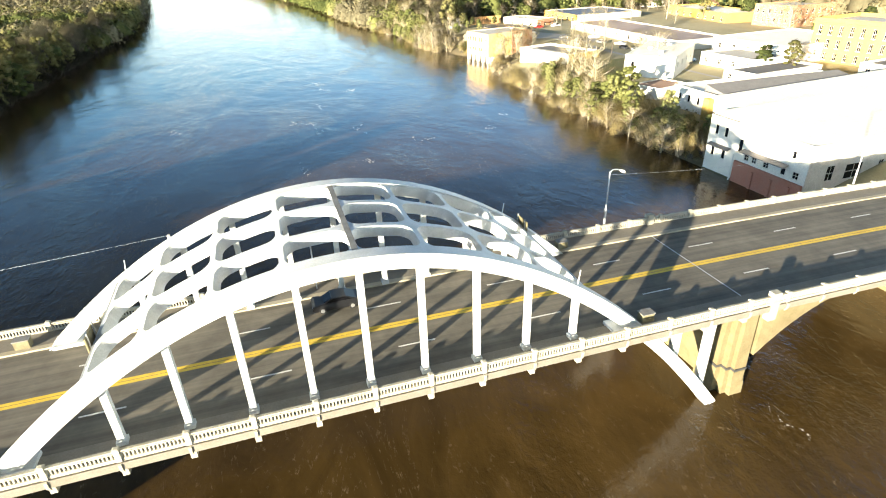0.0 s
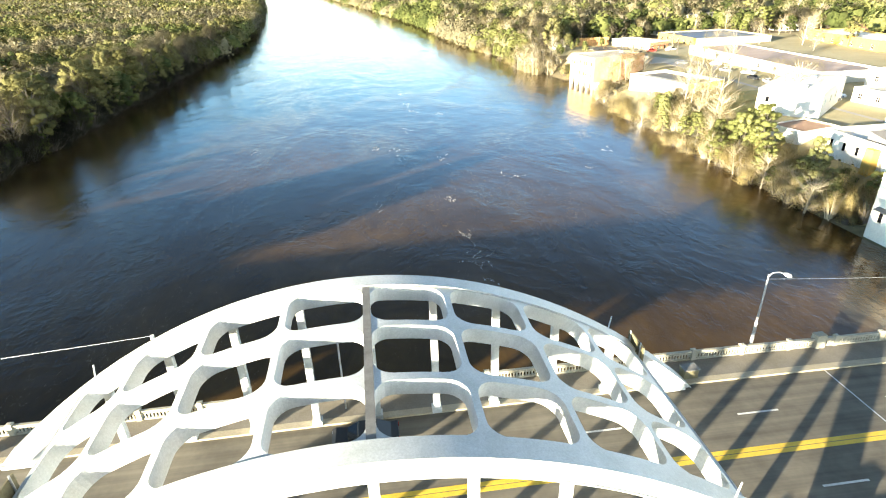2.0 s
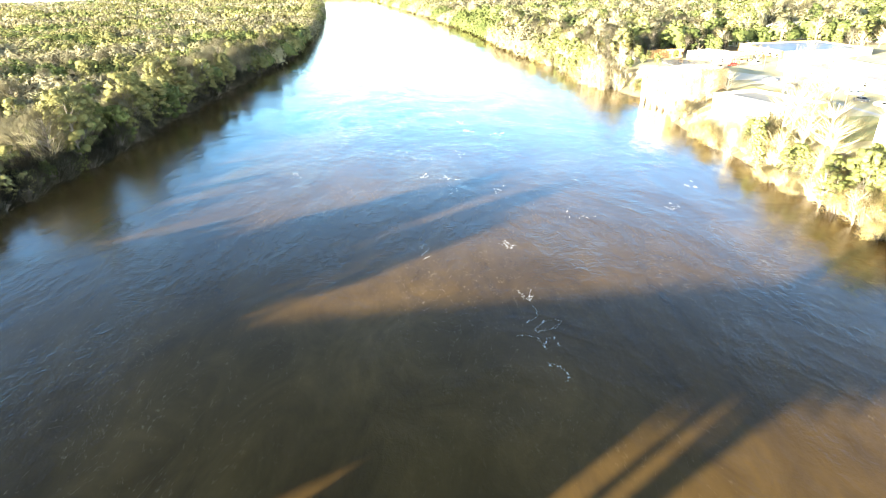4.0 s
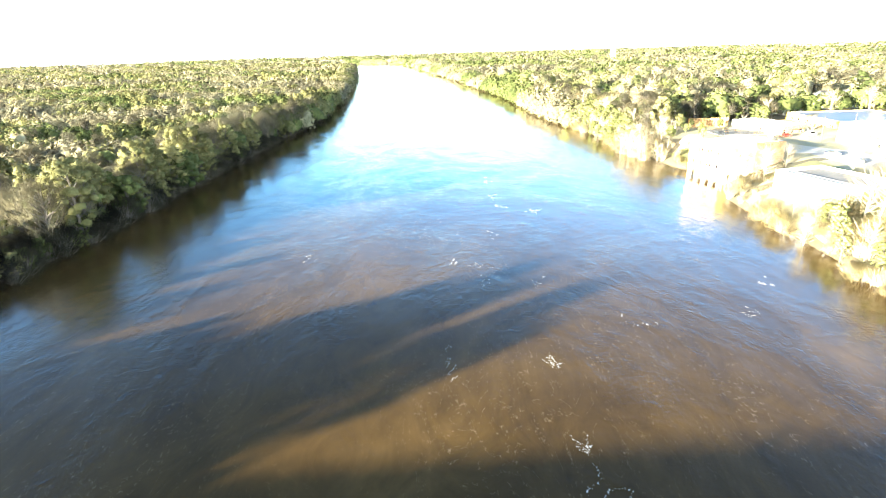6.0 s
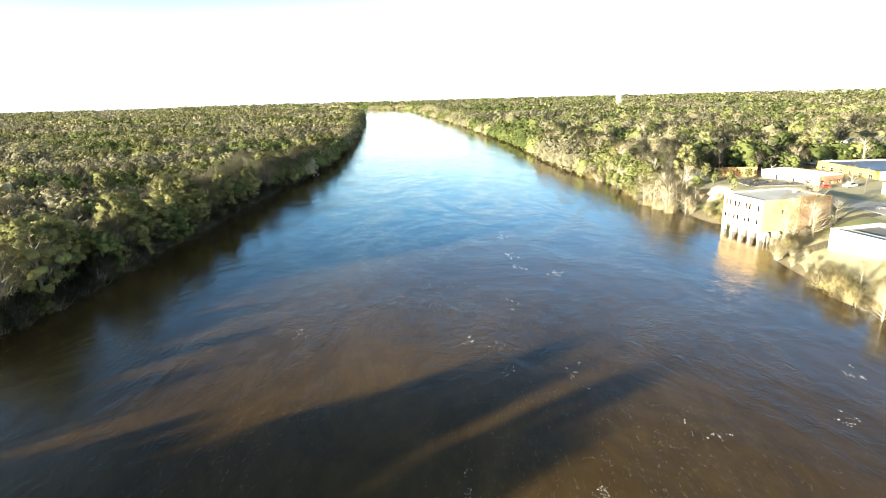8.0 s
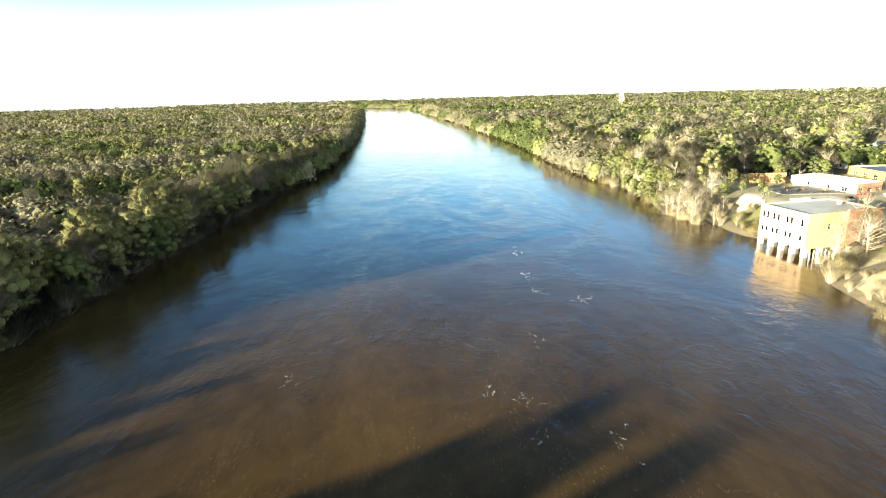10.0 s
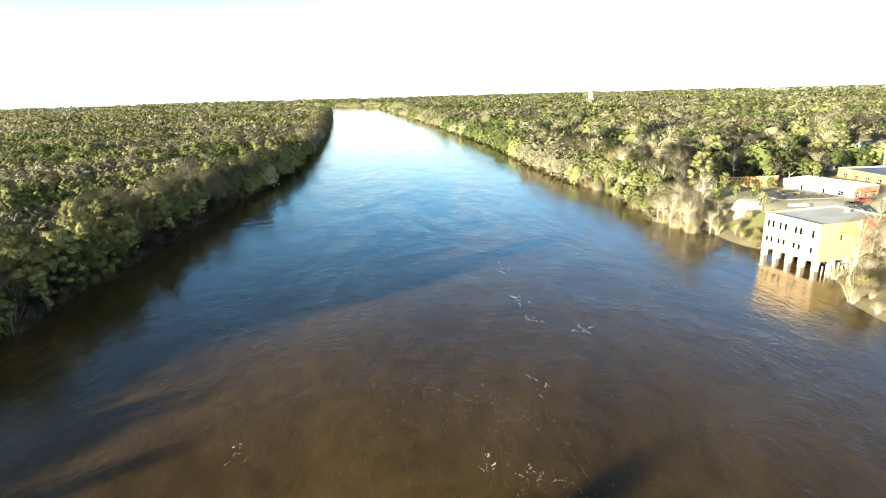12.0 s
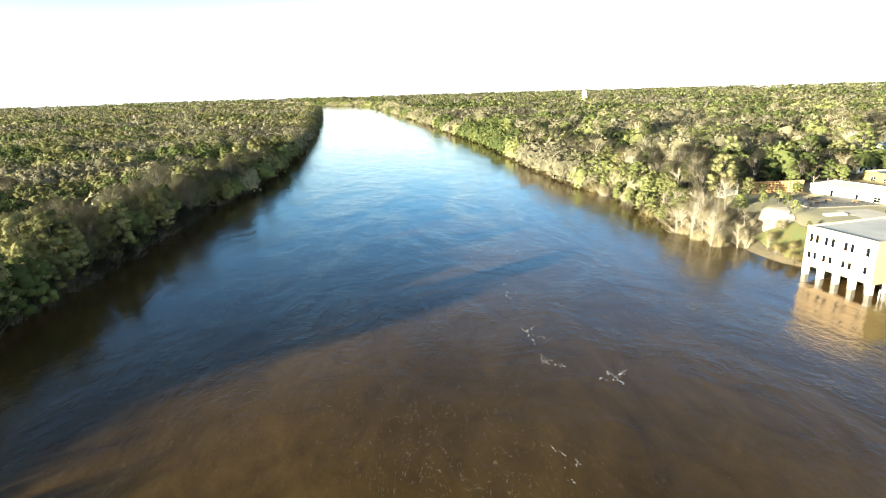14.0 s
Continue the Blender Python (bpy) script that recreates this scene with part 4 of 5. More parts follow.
for key, (spots, per) in SPOTS.items():
    dist = np.hypot(spots[:, 0], spots[:, 1] - 40)
    grow = np.maximum(dist / 450, 0.8)
    near = "far" not in key
    wide = 0.012 if near else 0.005
    drift = np.array([noise.noise((p[0] * wide, p[1] * wide, 4.0)) + 0.4 * noise.noise((p[0] * wide * 4, p[1] * wide * 4, 2.0)) for p in spots]) + r2.normal(size=len(spots)) * 0.05
    green_edge, olive_edge = np.quantile(drift, 0.30 if "right" in key else 0.16), np.quantile(drift, 0.60)
    glow = np.array([noise.noise((p[0] * wide * 2, p[1] * wide * 2, 15.0)) for p in spots]) + r2.normal(size=len(spots)) * 0.08
    light = glow > np.quantile(glow, (0.66 if near else 0.90) if "right" in key else 0.88)
    for name, mat, label in MIX:
        sel = {"green": drift < green_edge, "olive": (drift >= green_edge) & (drift < olive_edge) & ~light, "twig": (drift >= olive_edge) & ~light, "tan": (drift >= green_edge) & light}[mat]
        k = int(sel.sum())
        tall = r2.uniform(10.0, 12.6, k) * (0.75 if key == "right_far" else 1) * (1 + 0.45 * np.array([noise.noise((p[0] * 0.02, p[1] * 0.02, 9.0)) for p in spots[sel]]))
        g = grow[sel]
        big = r2.uniform(size=k) < 0.25
        tall = tall * np.where(big, 1.12 if "left" in key else 1.26, 0.97)
        if key == "left_mid":
            tall = tall * np.interp([bank_l(float(p[1])) - p[0] for p in spots[sel]], (15, 90, 220), (0.84, 0.88, 1.0))
        if key == "left_row":
            tall = tall * 1.25
        if "left" in key:
            tall = np.minimum(tall, [cap_left(float(p[0]), float(p[1])) for p in spots[sel]])
        woods(name, "spring" if mat == "olive" and "right" in key else mat, label, spots[sel], tall, per, 6 if near else 0, (1.05 if near else 2.0) * g ** 0.55,
              r2.uniform(4.8, 6.8, k) * np.where(big, 1.25, 1.0) * g ** 0.55, r2)

# ---------------------------------------------------------------- buildings
WINDOW_CACHE = {}


def window_meshes(w, h, arched=False):
    key = (round(w, 2), round(h, 2), arched)
    if key not in WINDOW_CACHE:
        f = Shape()
        t = 0.06
        f.box(0, t, 0.08, 0.16, 0, h).box(w - t, w, 0.08, 0.16, 0, h).box(t, w - t, 0.08, 0.16, h - t, h).box(t, w - t, 0.08, 0.16, 0, t)
        if w > 1.0:
            f.box(t, w - t, 0.09, 0.15, h * 0.5 - 0.04, h * 0.5 + 0.04)
            f.box(w / 2 - 0.035, w / 2 + 0.035, 0.09, 0.15, t, h - t)
        p = Shape().box(t * 0.5, w - t * 0.5, 0.12, 0.135, t * 0.5, h - t * 0.5)
        s = Shape().box(-0.12, w + 0.12, -0.12, 0.1, -0.14, -0.002)
        WINDOW_CACHE[key] = (f.mesh("window", M["cream_wall"]), p.mesh("pane", M["glass"]), s.mesh("sill", M["cream_wall"]))
    return WINDOW_CACHE[key]


def wall_panel(shape, p0, p1, z0, z1, holes, thick=0.3):
    """A wall from p0 to p1 seen from its outer side, with openings (s0, s1, za, zb) cut through it."""
    p0, p1 = Vector(p0), Vector(p1)
    d = (p1 - p0)
    length = d.length
    d = d / length
    out = Vector((d.y, -d.x))
    ss = sorted({0.0, length, *[h[0] for h in holes], *[h[1] for h in holes]})
    zz = sorted({z0, z1, *[h[2] for h in holes], *[h[3] for h in holes]})

    def pt(s, z, k):
        q = p0 + d * s - out * k
        return (q.x, q.y, z)

    for a, c in zip(ss, ss[1:]):
        for e, g in zip(zz, zz[1:]):
            ms, mz = (a + c) / 2, (e + g) / 2
            if any(h[0] < ms < h[1] and h[2] < mz < h[3] for h in holes):
                continue
            shape.add([pt(a, e, 0), pt(c, e, 0), pt(c, g, 0), pt(a, g, 0)], [(0, 1, 2, 3)])
            shape.add([pt(a, e, thick), pt(c, e, thick), pt(c, g, thick), pt(a, g, thick)], [(3, 2, 1, 0)])
    for s0, s1, za, zb in holes:
        shape.add([pt(s, z, k) for k in (0, thick) for s, z in ((s0, za), (s1, za), (s1, zb), (s0, zb))], [(0, 1, 5, 4), (1, 2, 6, 5), (2, 3, 7, 6), (3, 0, 4, 7)])
    shape.add([pt(0, z1, 0), pt(length, z1, 0), pt(length, z1, thick), pt(0, z1, thick)], [(0, 1, 2, 3)])
    return d, out


def grid_holes(length, count, w, rows, margin=1.2, skip=()):
    """Evenly spaced openings in one or more rows (z, height)."""
    res = []
    for zr, h in rows:
        for i in range(count):
            if i in skip:
                continue
            s = margin + (length - 2 * margin - w) * (i / max(1, count - 1))
            res.append((round(s, 3), round(s + w, 3), zr, zr + h))
    return res


def building(name, label, category, origin, turn, w, d, z0, z1, mats, roof, openings, parapet=0.6, gable=0.0, group="", fall=0.0):
    """A building: four walls with real openings, windows, flat roof behind a parapet or a gable roof. mats: west, south, east, north walls."""
    b_ob = thing(name, label, category, group)
    c, s = math.cos(radians(turn)), math.sin(radians(turn))
    at = lambda u, v: (origin[0] + u * c - v * s, origin[1] + u * s + v * c)
    corners = {"west": (at(0, d), at(0, 0)), "south": (at(0, 0), at(w, 0)), "east": (at(w, 0), at(w, d)), "north": (at(w, d), at(0, d))}
    for i, (side, (p0, p1)) in enumerate(corners.items()):
        sh = Shape()
        holes = openings.get(side, [])
        dirv, out = wall_panel(sh, p0, p1, z0, z1, holes)
        part("wall", sh.weld(), M[mats[i]], b_ob)
        ang = math.atan2(dirv.y, dirv.x)
        for s0, s1, za, zb in holes:
            fm, pm, sm = window_meshes(s1 - s0, zb - za)
            q = Vector(p0) + dirv * s0
            o = part("window", fm, None, b_ob)
            o.matrix_world = Matrix.LocRotScale((q.x, q.y, za), Euler((0, 0, ang)), None)
            part("pane", pm, None, o)
            part("sill", sm, None, o)
    if gable:
        t = 0.4
        e0, e1 = -t, d + t
        ridge = z1 + gable
        rows = []
        for u in (-t, w + t):
            rows.append([(*at(u, e0), z1 - 0.1), (*at(u, d / 2), ridge), (*at(u, e1), z1 - 0.1), (*at(u, e1), z1 - 0.25), (*at(u, d / 2), ridge - 0.18), (*at(u, e0), z1 - 0.25)])
        part("roof", Shape().rings(rows), M[roof], b_ob)
        for u in (0, w):
            part("gable_wall", Shape().rings([[(*at(u + k, 0), z1 - 0.2), (*at(u + k, d), z1 - 0.2), (*at(u + k, d / 2), ridge - 0.2)] for k in (-0.1, 0.1)]), M[mats[0]], b_ob)
    else:
        zr = z1 - parapet
        pts = [at(0.28, 0.28), at(w - 0.28, 0.28), at(w - 0.28, d - 0.28), at(0.28, d - 0.28)]
        part("roof", Shape().rings([[(*p, zr - 0.25) for p in pts], [(*p, zr + fall * k) for p, k in zip(pts, (0, w, w + d, d))]]), M[roof], b_ob)
        cap = Shape()
        for (ua, va), (ub, vb) in (((-0.06, -0.06), (w + 0.06, 0.36)), ((-0.06, d - 0.36), (w + 0.06, d + 0.06)), ((-0.06, 0.36), (0.36, d - 0.36)), ((w - 0.36, 0.36), (w + 0.06, d - 0.36))):
            cap.rings([[(*at(ua, va), z), (*at(ub, va), z), (*at(ub, vb), z), (*at(ua, vb), z)] for z in (z1 + 0.003, z1 + 0.12)])
        part("coping", cap, M[mats[0]], b_ob)
    return b_ob, at


# brick warehouse on pillars in the flood
wh, at = building("brick_warehouse", "pale brick riverside warehouse standing on pillars in floodwater", "building", (92.0, 193.3), 13, 23.6, 16.8, 2.4, 11.9,
                  ("pale_brick", "pale_yellow", "brick", "cream_wall"), "grey_roof",
                  {"west": [(s, s + 0.85, z, z + h) for z, h in ((8.2, 2.0), (4.3, 1.6)) for s in (0.9, 2.4, 4.7, 6.3, 9.4, 10.9, 14.4)],
                   "south": grid_holes(23.6, 2, 0.9, ((7.4, 1.6),), 6.5)}, 0.3)
for i in range(5):
    for j in range(4):
        u, v = 0.62 + j * 5.0, 0.62 + i * 3.89
        x, y = at(u, v)
        turn_m = pose(x, y, 0, 0, 0, 13)
        part("pillar", Shape().box(-0.55, 0.55, -0.55, 0.55, -3.0, 2.4, turn_m), M["cream_wall"], wh)
for i in range(20):
    x, y = at(-0.5 + i * 1.25, -2.2)
    part("piling", Shape().tube([(x, y, -2.5), (x + 0.1, y, 2.2 + 0.5 * math.sin(i * 2.1))], 0.14, 6), M["cream_wall"], wh)
part("brick_bay", Shape().rings([[(*at(u, v), z) for u, v in ((13.2, -0.25), (23.8, -0.25), (23.8, 0.0), (13.2, 0.0))] for z in (2.6, 12.4)]), M["brick"], wh, "orange brick end bay")
part("pilaster", Shape().rings([[(*at(u, v), z) for u, v in ((12.2, -0.45), (13.1, -0.45), (13.1, 0.0), (12.2, 0.0))] for z in (2.6, 12.6)]), M["brick"], wh)
x, y = at(20, 10)
part("roof_vent", Shape().box(-0.5, 0.5, -0.4, 0.4, 11.5, 12.4, pose(x, y, 0, 0, 0, 13)), M["steel"], wh)

# white block building with a dark roof
bb, at = building("white_block_building", "low white riverside building with a dark flat roof", "building", (102.3, 142.8), 16, 16, 26, 3.6, 9.6,
                  ("white_wall", "yellow_wall", "cream_wall", "white_wall"), "tar_roof", {"south": grid_holes(16, 3, 1.1, ((6.4, 1.4),), 2.5), "west": [(21.5, 22.7, 6.8, 8.0)]}, 0.8)
part("roof_ramp", Shape().rings([[(*at(u, v), z) for u, v, z in ((0.8, 25.0, 8.7), (4.5, 25.0, 8.9), (4.5, 1.2, 8.9), (0.8, 1.2, 8.7))], [(*at(u, v), z) for u, v, z in ((0.8, 25.0, 8.82), (4.5, 25.0, 9.3), (4.5, 1.2, 9.3), (0.8, 1.2, 8.82))]]), M["grey_roof"], bb)
part("foundation", Shape().rings([[(*at(u, v), z) for u, v in ((1.5, 0.5), (15, 0.5), (15, 25), (1.5, 25))] for z in (-1.5, 3.6)]), M["pier"], bb)
part("retaining_wall", Shape().rings([[(*at(u, v), z) for u, v in ((-4.0, -2.0), (-3.4, -2.0), (-3.4, 20), (-4.0, 20))] for z in (-2, 2.6)]), M["concrete"], bb)

# tall white warehouse and its lower shed
cw, at = building("white_warehouse", "tall plain white painted warehouse by the river", "building", (114.7, 101.5), 40, 30, 15, 4.0, 13.5,
                  ("white_wall", "white_wall", "white_wall", "white_wall"), "white_roof", {"west": [(2.0, 3.0, 10.2, 11.7)], "south": grid_holes(30, 4, 1.2, ((10, 1.5),), 4)}, 0.5, fall=0.02)
for u, v in ((8, 6), (15, 11), (24, 7)):
    x, y = at(u, v)
    part("roof_unit", Shape().box(-0.9, 0.9, -0.7, 0.7, 13.05, 14.1, pose(x, y, 0, 0, 0, 40)), M["steel"], cw)
building("white_shed", "small white shed with a rusty flat roof", "shed", (98.8, 86.8), 14, 12, 9, 2.6, 8.5, ("white_wall", "cream_wall", "cream_wall", "white_wall"), "brown_roof",
         {"west": [(2.0, 2.9, 5.6, 6.9)]}, 0.15)

# two-storey white building with grey roof
eb, at = building("white_storefront_building", "two-storey white building with a grey roof above the bank", "building", (98.3, 65.5), 0, 46, 15, 2.0, 11.0,
                  ("white_wall", "cream_wall", "cream_wall", "white_wall"), "white_roof", {"west": grid_holes(15, 4, 0.9, ((7.6, 1.8), (4.2, 1.7)), 2.0), "south": grid_holes(46, 7, 1.0, ((7.6, 1.7),), 3.0)}, 0.7)
part("stair_tower", Shape().rings([[(*at(u, v), z) for u, v in ((-1.6, 0.4), (0.0, 0.4), (0.0, 2.4), (-1.6, 2.4))] for z in (0, 10.2)]), M["yellow_wall"], eb)
part("sloped_roof", Shape().rings([[(*at(u, v), z) for v, z in ((0.4, 10.35), (0.4, 11.3), (6.2, 12.4), (6.2, 10.35))] for u in (2.0, 44.5)]), M["shingle"], eb, "grey sloped roof edge")

# big white building beside the bridge
fb, at = building("white_riverside_building", "large white building with a red base beside the bridge", "building", (84.2, 26.6), 0, 62, 24.4, -1.5, 11.5,
                  ("white_wall", "cream_wall", "cream_wall", "white_wall"), "white_roof",
                  {"west": [(1.6, 2.5, 7.9, 9.9), (4.2, 5.1, 7.9, 9.9), (1.4, 2.3, 3.4, 5.6), (4.4, 5.3, 3.4, 5.6), (8.4, 9.4, 6.0, 8.6), (10.3, 11.4, 4.9, 6.1), (12.2, 13.3, 4.9, 6.1), (15.0, 16.2, 4.9, 6.0), (19.0, 20.0, 4.9, 6.2), (21.6, 22.8, 4.9, 6.2), (20.6, 21.4, 8.4, 9.8)],
                   "south": [(4.5, 6.3, 4.6, 7.4), (9.0, 13.0, 4.4, 7.2), (17.0, 18.2, 5.0, 7.0), (22.0, 23.2, 5.0, 7.0)]}, 0.04, fall=0.03)
part("north_wing", Shape().rings([[(*at(u, v), 0.5) for u, v in ((9.5, 24.45), (62, 24.45), (62, 34), (9.5, 34))], [(*at(u, v), 11.0 + 0.03 * (u + v)) for u, v in ((9.5, 24.45), (62, 24.45), (62, 34), (9.5, 34))]]), M["white_wall"], fb)
part("wing_roof", Shape().rings([[(*at(u, v), 11.05 + k + 0.03 * (u + v)) for u, v in ((9.3, 24.45), (62.2, 24.45), (62.2, 34.2), (9.3, 34.2))] for k in (0, 0.14)]), M["white_roof"], fb)
part("window_canopy", Shape().rings([[(84.15, 49.9, z), (84.15, 44.2, z), (83.1, 44.2, z - 0.35), (83.1, 49.9, z - 0.35)] for z in (6.0, 6.14)]), M["shingle"], fb)
part("eave", Shape().rings([[(84.15, 41.0, z), (84.15, 30.5, z), (82.9, 30.5, z - 0.4), (82.9, 41.0, z - 0.4)] for z in (6.9, 7.05)]), M["shingle"], fb)
part("roof_edge", Shape().box(83.95, 84.6, 43.5, 50.8, 11.66, 11.82), M["shingle"], fb)
part("red_base", Shape().box(83.7, 84.18, 26.8, 42.5, -2.0, 4.3), M["red_wall"], fb, "worn red-painted base wall")
part("drain_pipe", Shape().tube([(83.55, 42.8, -1), (83.55, 42.8, 5.5)], 0.12, 8), M["white_wall"], fb)
for yy in (29.0, 33.0, 37.5):
    part("buttress", Shape().box(83.4, 83.72, yy - 0.3, yy + 0.3, -2, 3.4), M["red_wall"], fb)
for x, y in ((100, 40), (118, 33), (96, 30), (126, 44)):
    part("roof_hatch", Shape().box(x - 0.6, x + 0.6, y - 0.5, y + 0.5, 11.15, 11.75), M["steel"], fb)

# town behind the river front
building("dark_roof_store", "low cream store with a dark tar roof", "building", (127.0, 82.5), 6, 27, 11, 6.5, 10.6, ("cream_wall", "white_wall", "cream_wall", "white_wall"), "tar_roof",
         {"west": grid_holes(11, 2, 1.2, ((8.0, 1.5),), 1.6), "south": grid_holes(27, 5, 1.6, ((7.6, 1.9),), 2.0)}, 0.5)
building("flat_white_store", "low white store with a patched pale roof", "building", (141.0, 97.5), 6, 17, 21, 6.5, 11.2, ("white_wall", "white_wall", "cream_wall", "white_wall"), "grey_roof",
         {"west": grid_holes(21, 4, 1.2, ((8.2, 1.6),), 1.8), "south": grid_holes(17, 3, 1.4, ((8.0, 1.8),), 1.6)}, 0.6)
building("tar_roof_hall", "low hall with a dark roof behind the stores", "building", (164.0, 62.0), 8, 30, 18, 6.5, 11.5, ("cream_wall", "yellow_wall", "cream_wall", "white_wall"), "tar_roof",
         {"west": grid_holes(18, 3, 1.3, ((8.4, 1.7),), 1.8), "south": grid_holes(30, 5, 1.3, ((8.4, 1.7),), 2.0)}, 0.5)
building("white_row_building", "long low white building with a pinkish roof", "building", (149.0, 143.5), -1, 24, 82, 6.5, 11.0, ("white_wall", "white_wall", "cream_wall", "white_wall"), "pink_roof",
         {"west": grid_holes(82, 9, 1.4, ((8.3, 1.5),), 3.0)}, 0.5)
building("white_market_hall", "white hall with a parapet on the town street", "building", (160.0, 103.0), 4, 40, 32, 6.5, 13.0, ("white_wall", "white_wall", "cream_wall", "white_wall"), "white_roof",
         {"west": grid_holes(32, 5, 1.3, ((9.5, 1.8),), 3.0), "south": grid_holes(40, 5, 1.3, ((9.5, 1.8),), 3.0)}, 0.5)
gb, at = building("yellow_town_hall", "three-storey yellow building with tall windows", "building", (178.0, 84.0), 8, 24, 25, 6.5, 20.5, ("yellow_wall", "yellow_wall", "yellow_wall", "yellow_wall"), "grey_roof",
                  {"west": grid_holes(25, 7, 1.1, ((15.6, 2.8), (11.6, 2.6), (8.0, 2.2)), 1.8), "south": grid_holes(24, 6, 1.1, ((15.6, 2.8), (11.6, 2.6), (8.0, 2.2)), 1.8)}, 1.0)
part("cornice", Shape().rings([[(*at(u, v), z) for u, v in ((-0.5, -0.5), (24.5, -0.5), (24.5, 25.5), (-0.5, 25.5))] for z in (18.9, 19.3)]), M["yellow_wall"], gb)
building("yellow_store", "low yellow store building", "building", (226.0, 203.0), -9, 22, 58, 6.5, 12.0, ("yellow_wall", "yellow_wall", "yellow_wall", "yellow_wall"), "white_roof", {"west": grid_holes(58, 8, 1.6, ((8.2, 1.8),), 3.0)}, 0.5)
building("brick_office", "red brick office building with rows of windows", "building", (234.0, 172.0), 6, 34, 20, 6.5, 17.0, ("brick", "brick", "brick", "brick"), "grey_roof",
         {"west": grid_holes(20, 6, 1.1, ((13.2, 1.9), (9.4, 1.9)), 1.5), "south": grid_holes(34, 8, 1.1, ((13.2, 1.9), (9.4, 1.9)), 1.5)}, 0.7)
building("blue_roof_shed", "long pale yellow shed with a blue metal roof", "shed", (170.3, 253.5), 1, 42, 39, 6.3, 10.6, ("yellow_wall", "white_wall", "cream_wall", "white_wall"), "blue_roof",
         {"west": grid_holes(39, 6, 2.2, ((6.9, 2.0),), 4.0)}, 0.4)
kb, at = building("white_shop", "low white shop with a brick end by the river park", "shop", (141.5, 246.0), 20, 13, 26, 6.0, 10.5, ("white_wall", "brick", "brick", "white_wall"), "white_roof",
                  {"west": [(7.0, 7.9, 7.0, 9.2), (15.0, 15.9, 7.0, 9.0), (20.5, 22.5, 7.4, 9.0)], "south": grid_holes(13, 3, 1.8, ((7.2, 1.8),), 1.2)}, 0.3)
part("awning", Shape().rings([[(*at(u, v), z) for u, v, z in ((2.0, -0.05, 9.4), (11.0, -0.05, 9.4), (11.0, -1.2, 9.0), (2.0, -1.2, 9.0))], [(*at(u, v), z) for u, v, z in ((2.0, -0.05, 9.5), (11.0, -0.05, 9.5), (11.0, -1.2, 9.1), (2.0, -1.2, 9.1))]]), M["brick"], kb)
building("white_kiosk", "small white kiosk among trees above the bank", "kiosk", (102.0, 271.0), 10, 6, 3.5, 5.5, 10.8, ("white_wall",) * 4, "grey_roof", {"west": [(0.8, 1.7, 8.0, 9.2)]}, 0.2)
for nm, x, y, t, rf, wl, w_, d_, zz in (("green_roof_house", 124, 402, 10, "green_roof", "cream_wall", 14, 11, 13.0), ("white_house", 206, 404, -10, "shingle", "white_wall", 14, 10, 12.0),
                                       ("white_house", 177, 305, 8, "shingle", "white_wall", 10, 9, 11.5), ("white_house", 224, 366, 5, "shingle", "white_wall", 11, 9, 11.5),
                                       ("two_storey_house", 210, 326, 4, "shingle", "white_wall", 20, 12, 14.5), ("white_house", 252, 700, 0, "shingle", "white_wall", 16, 12, 15.0),
                                       ("brown_roof_house", 262, 250, 20, "brown_roof", "yellow_wall", 16, 11, 11.5), ("white_house", 250, 300, -8, "shingle", "white_wall", 14, 10, 11.5),
                                       ("white_house", 290, 215, 8, "brown_roof", "white_wall", 18, 12, 12.0), ("brown_roof_house", 180, 352, -20, "brown_roof", "cream_wall", 12, 9, 11.0)):
    building(nm, "gabled house among the trees of the town", "house", (x, y), t, w_, d_, 6.0, zz, (wl,) * 4, rf, {"west": grid_holes(d_, 2, 1.0, ((8.2, 1.4),), 1.8), "south": grid_holes(w_, 3, 1.0, ((8.2, 1.4),), 1.8)}, gable=2.6, group="town houses")

# timber deck fence beside the shop
fence = thing("timber_fence", "new orange timber deck fence of posts and boards", "fence")
fx0, fx1 = 114.0, 132.0
part("deck_floor", Shape().box(fx0, fx1, 273.4, 279.0, 6.9, 7.15), M["wood"], fence)
for i in range(15):
    x = fx0 + (fx1 - fx0) * i / 14
    part("post", Shape().box(x - 0.12, x + 0.12, 273.0, 273.3, 3.0, 11.2), M["wood"], fence)
for z in (5.2, 5.9, 7.2, 7.8, 8.4, 9.0, 9.6, 10.2, 10.8):
    part("board", Shape().box(fx0 - 0.2, fx1 + 0.2, 273.3, 273.36, z, z + 0.42), M["wood"], fence)

# terrace with a rail between the fence and the shop
ter = thing("timber_terrace", "low timber terrace with a dark rail above the bank", "terrace")
part("terrace_floor", Shape().box(116.0, 138.0, 246.5, 262.0, 6.6, 7.5), M["walk"], ter)
for i in range(12):
    x = 116.2 + 21.6 * i / 11
    part("rail_post", Shape().box(x - 0.07, x + 0.07, 246.6, 246.74, 7.5, 8.6), M["dark_metal"], ter)
for i in range(8):
    y = 247.5 + 14 * i / 7
    part("rail_post", Shape().box(116.1, 116.24, y - 0.07, y + 0.07, 7.5, 8.6), M["dark_metal"], ter)
for z in (7.9, 8.25, 8.6):
    part("rail", Shape().box(116.0, 138.0, 246.63, 246.71, z, z + 0.08), M["dark_metal"], ter)
    part("rail", Shape().box(116.13, 116.21, 246.8, 262.0, z, z + 0.08), M["dark_metal"], ter)
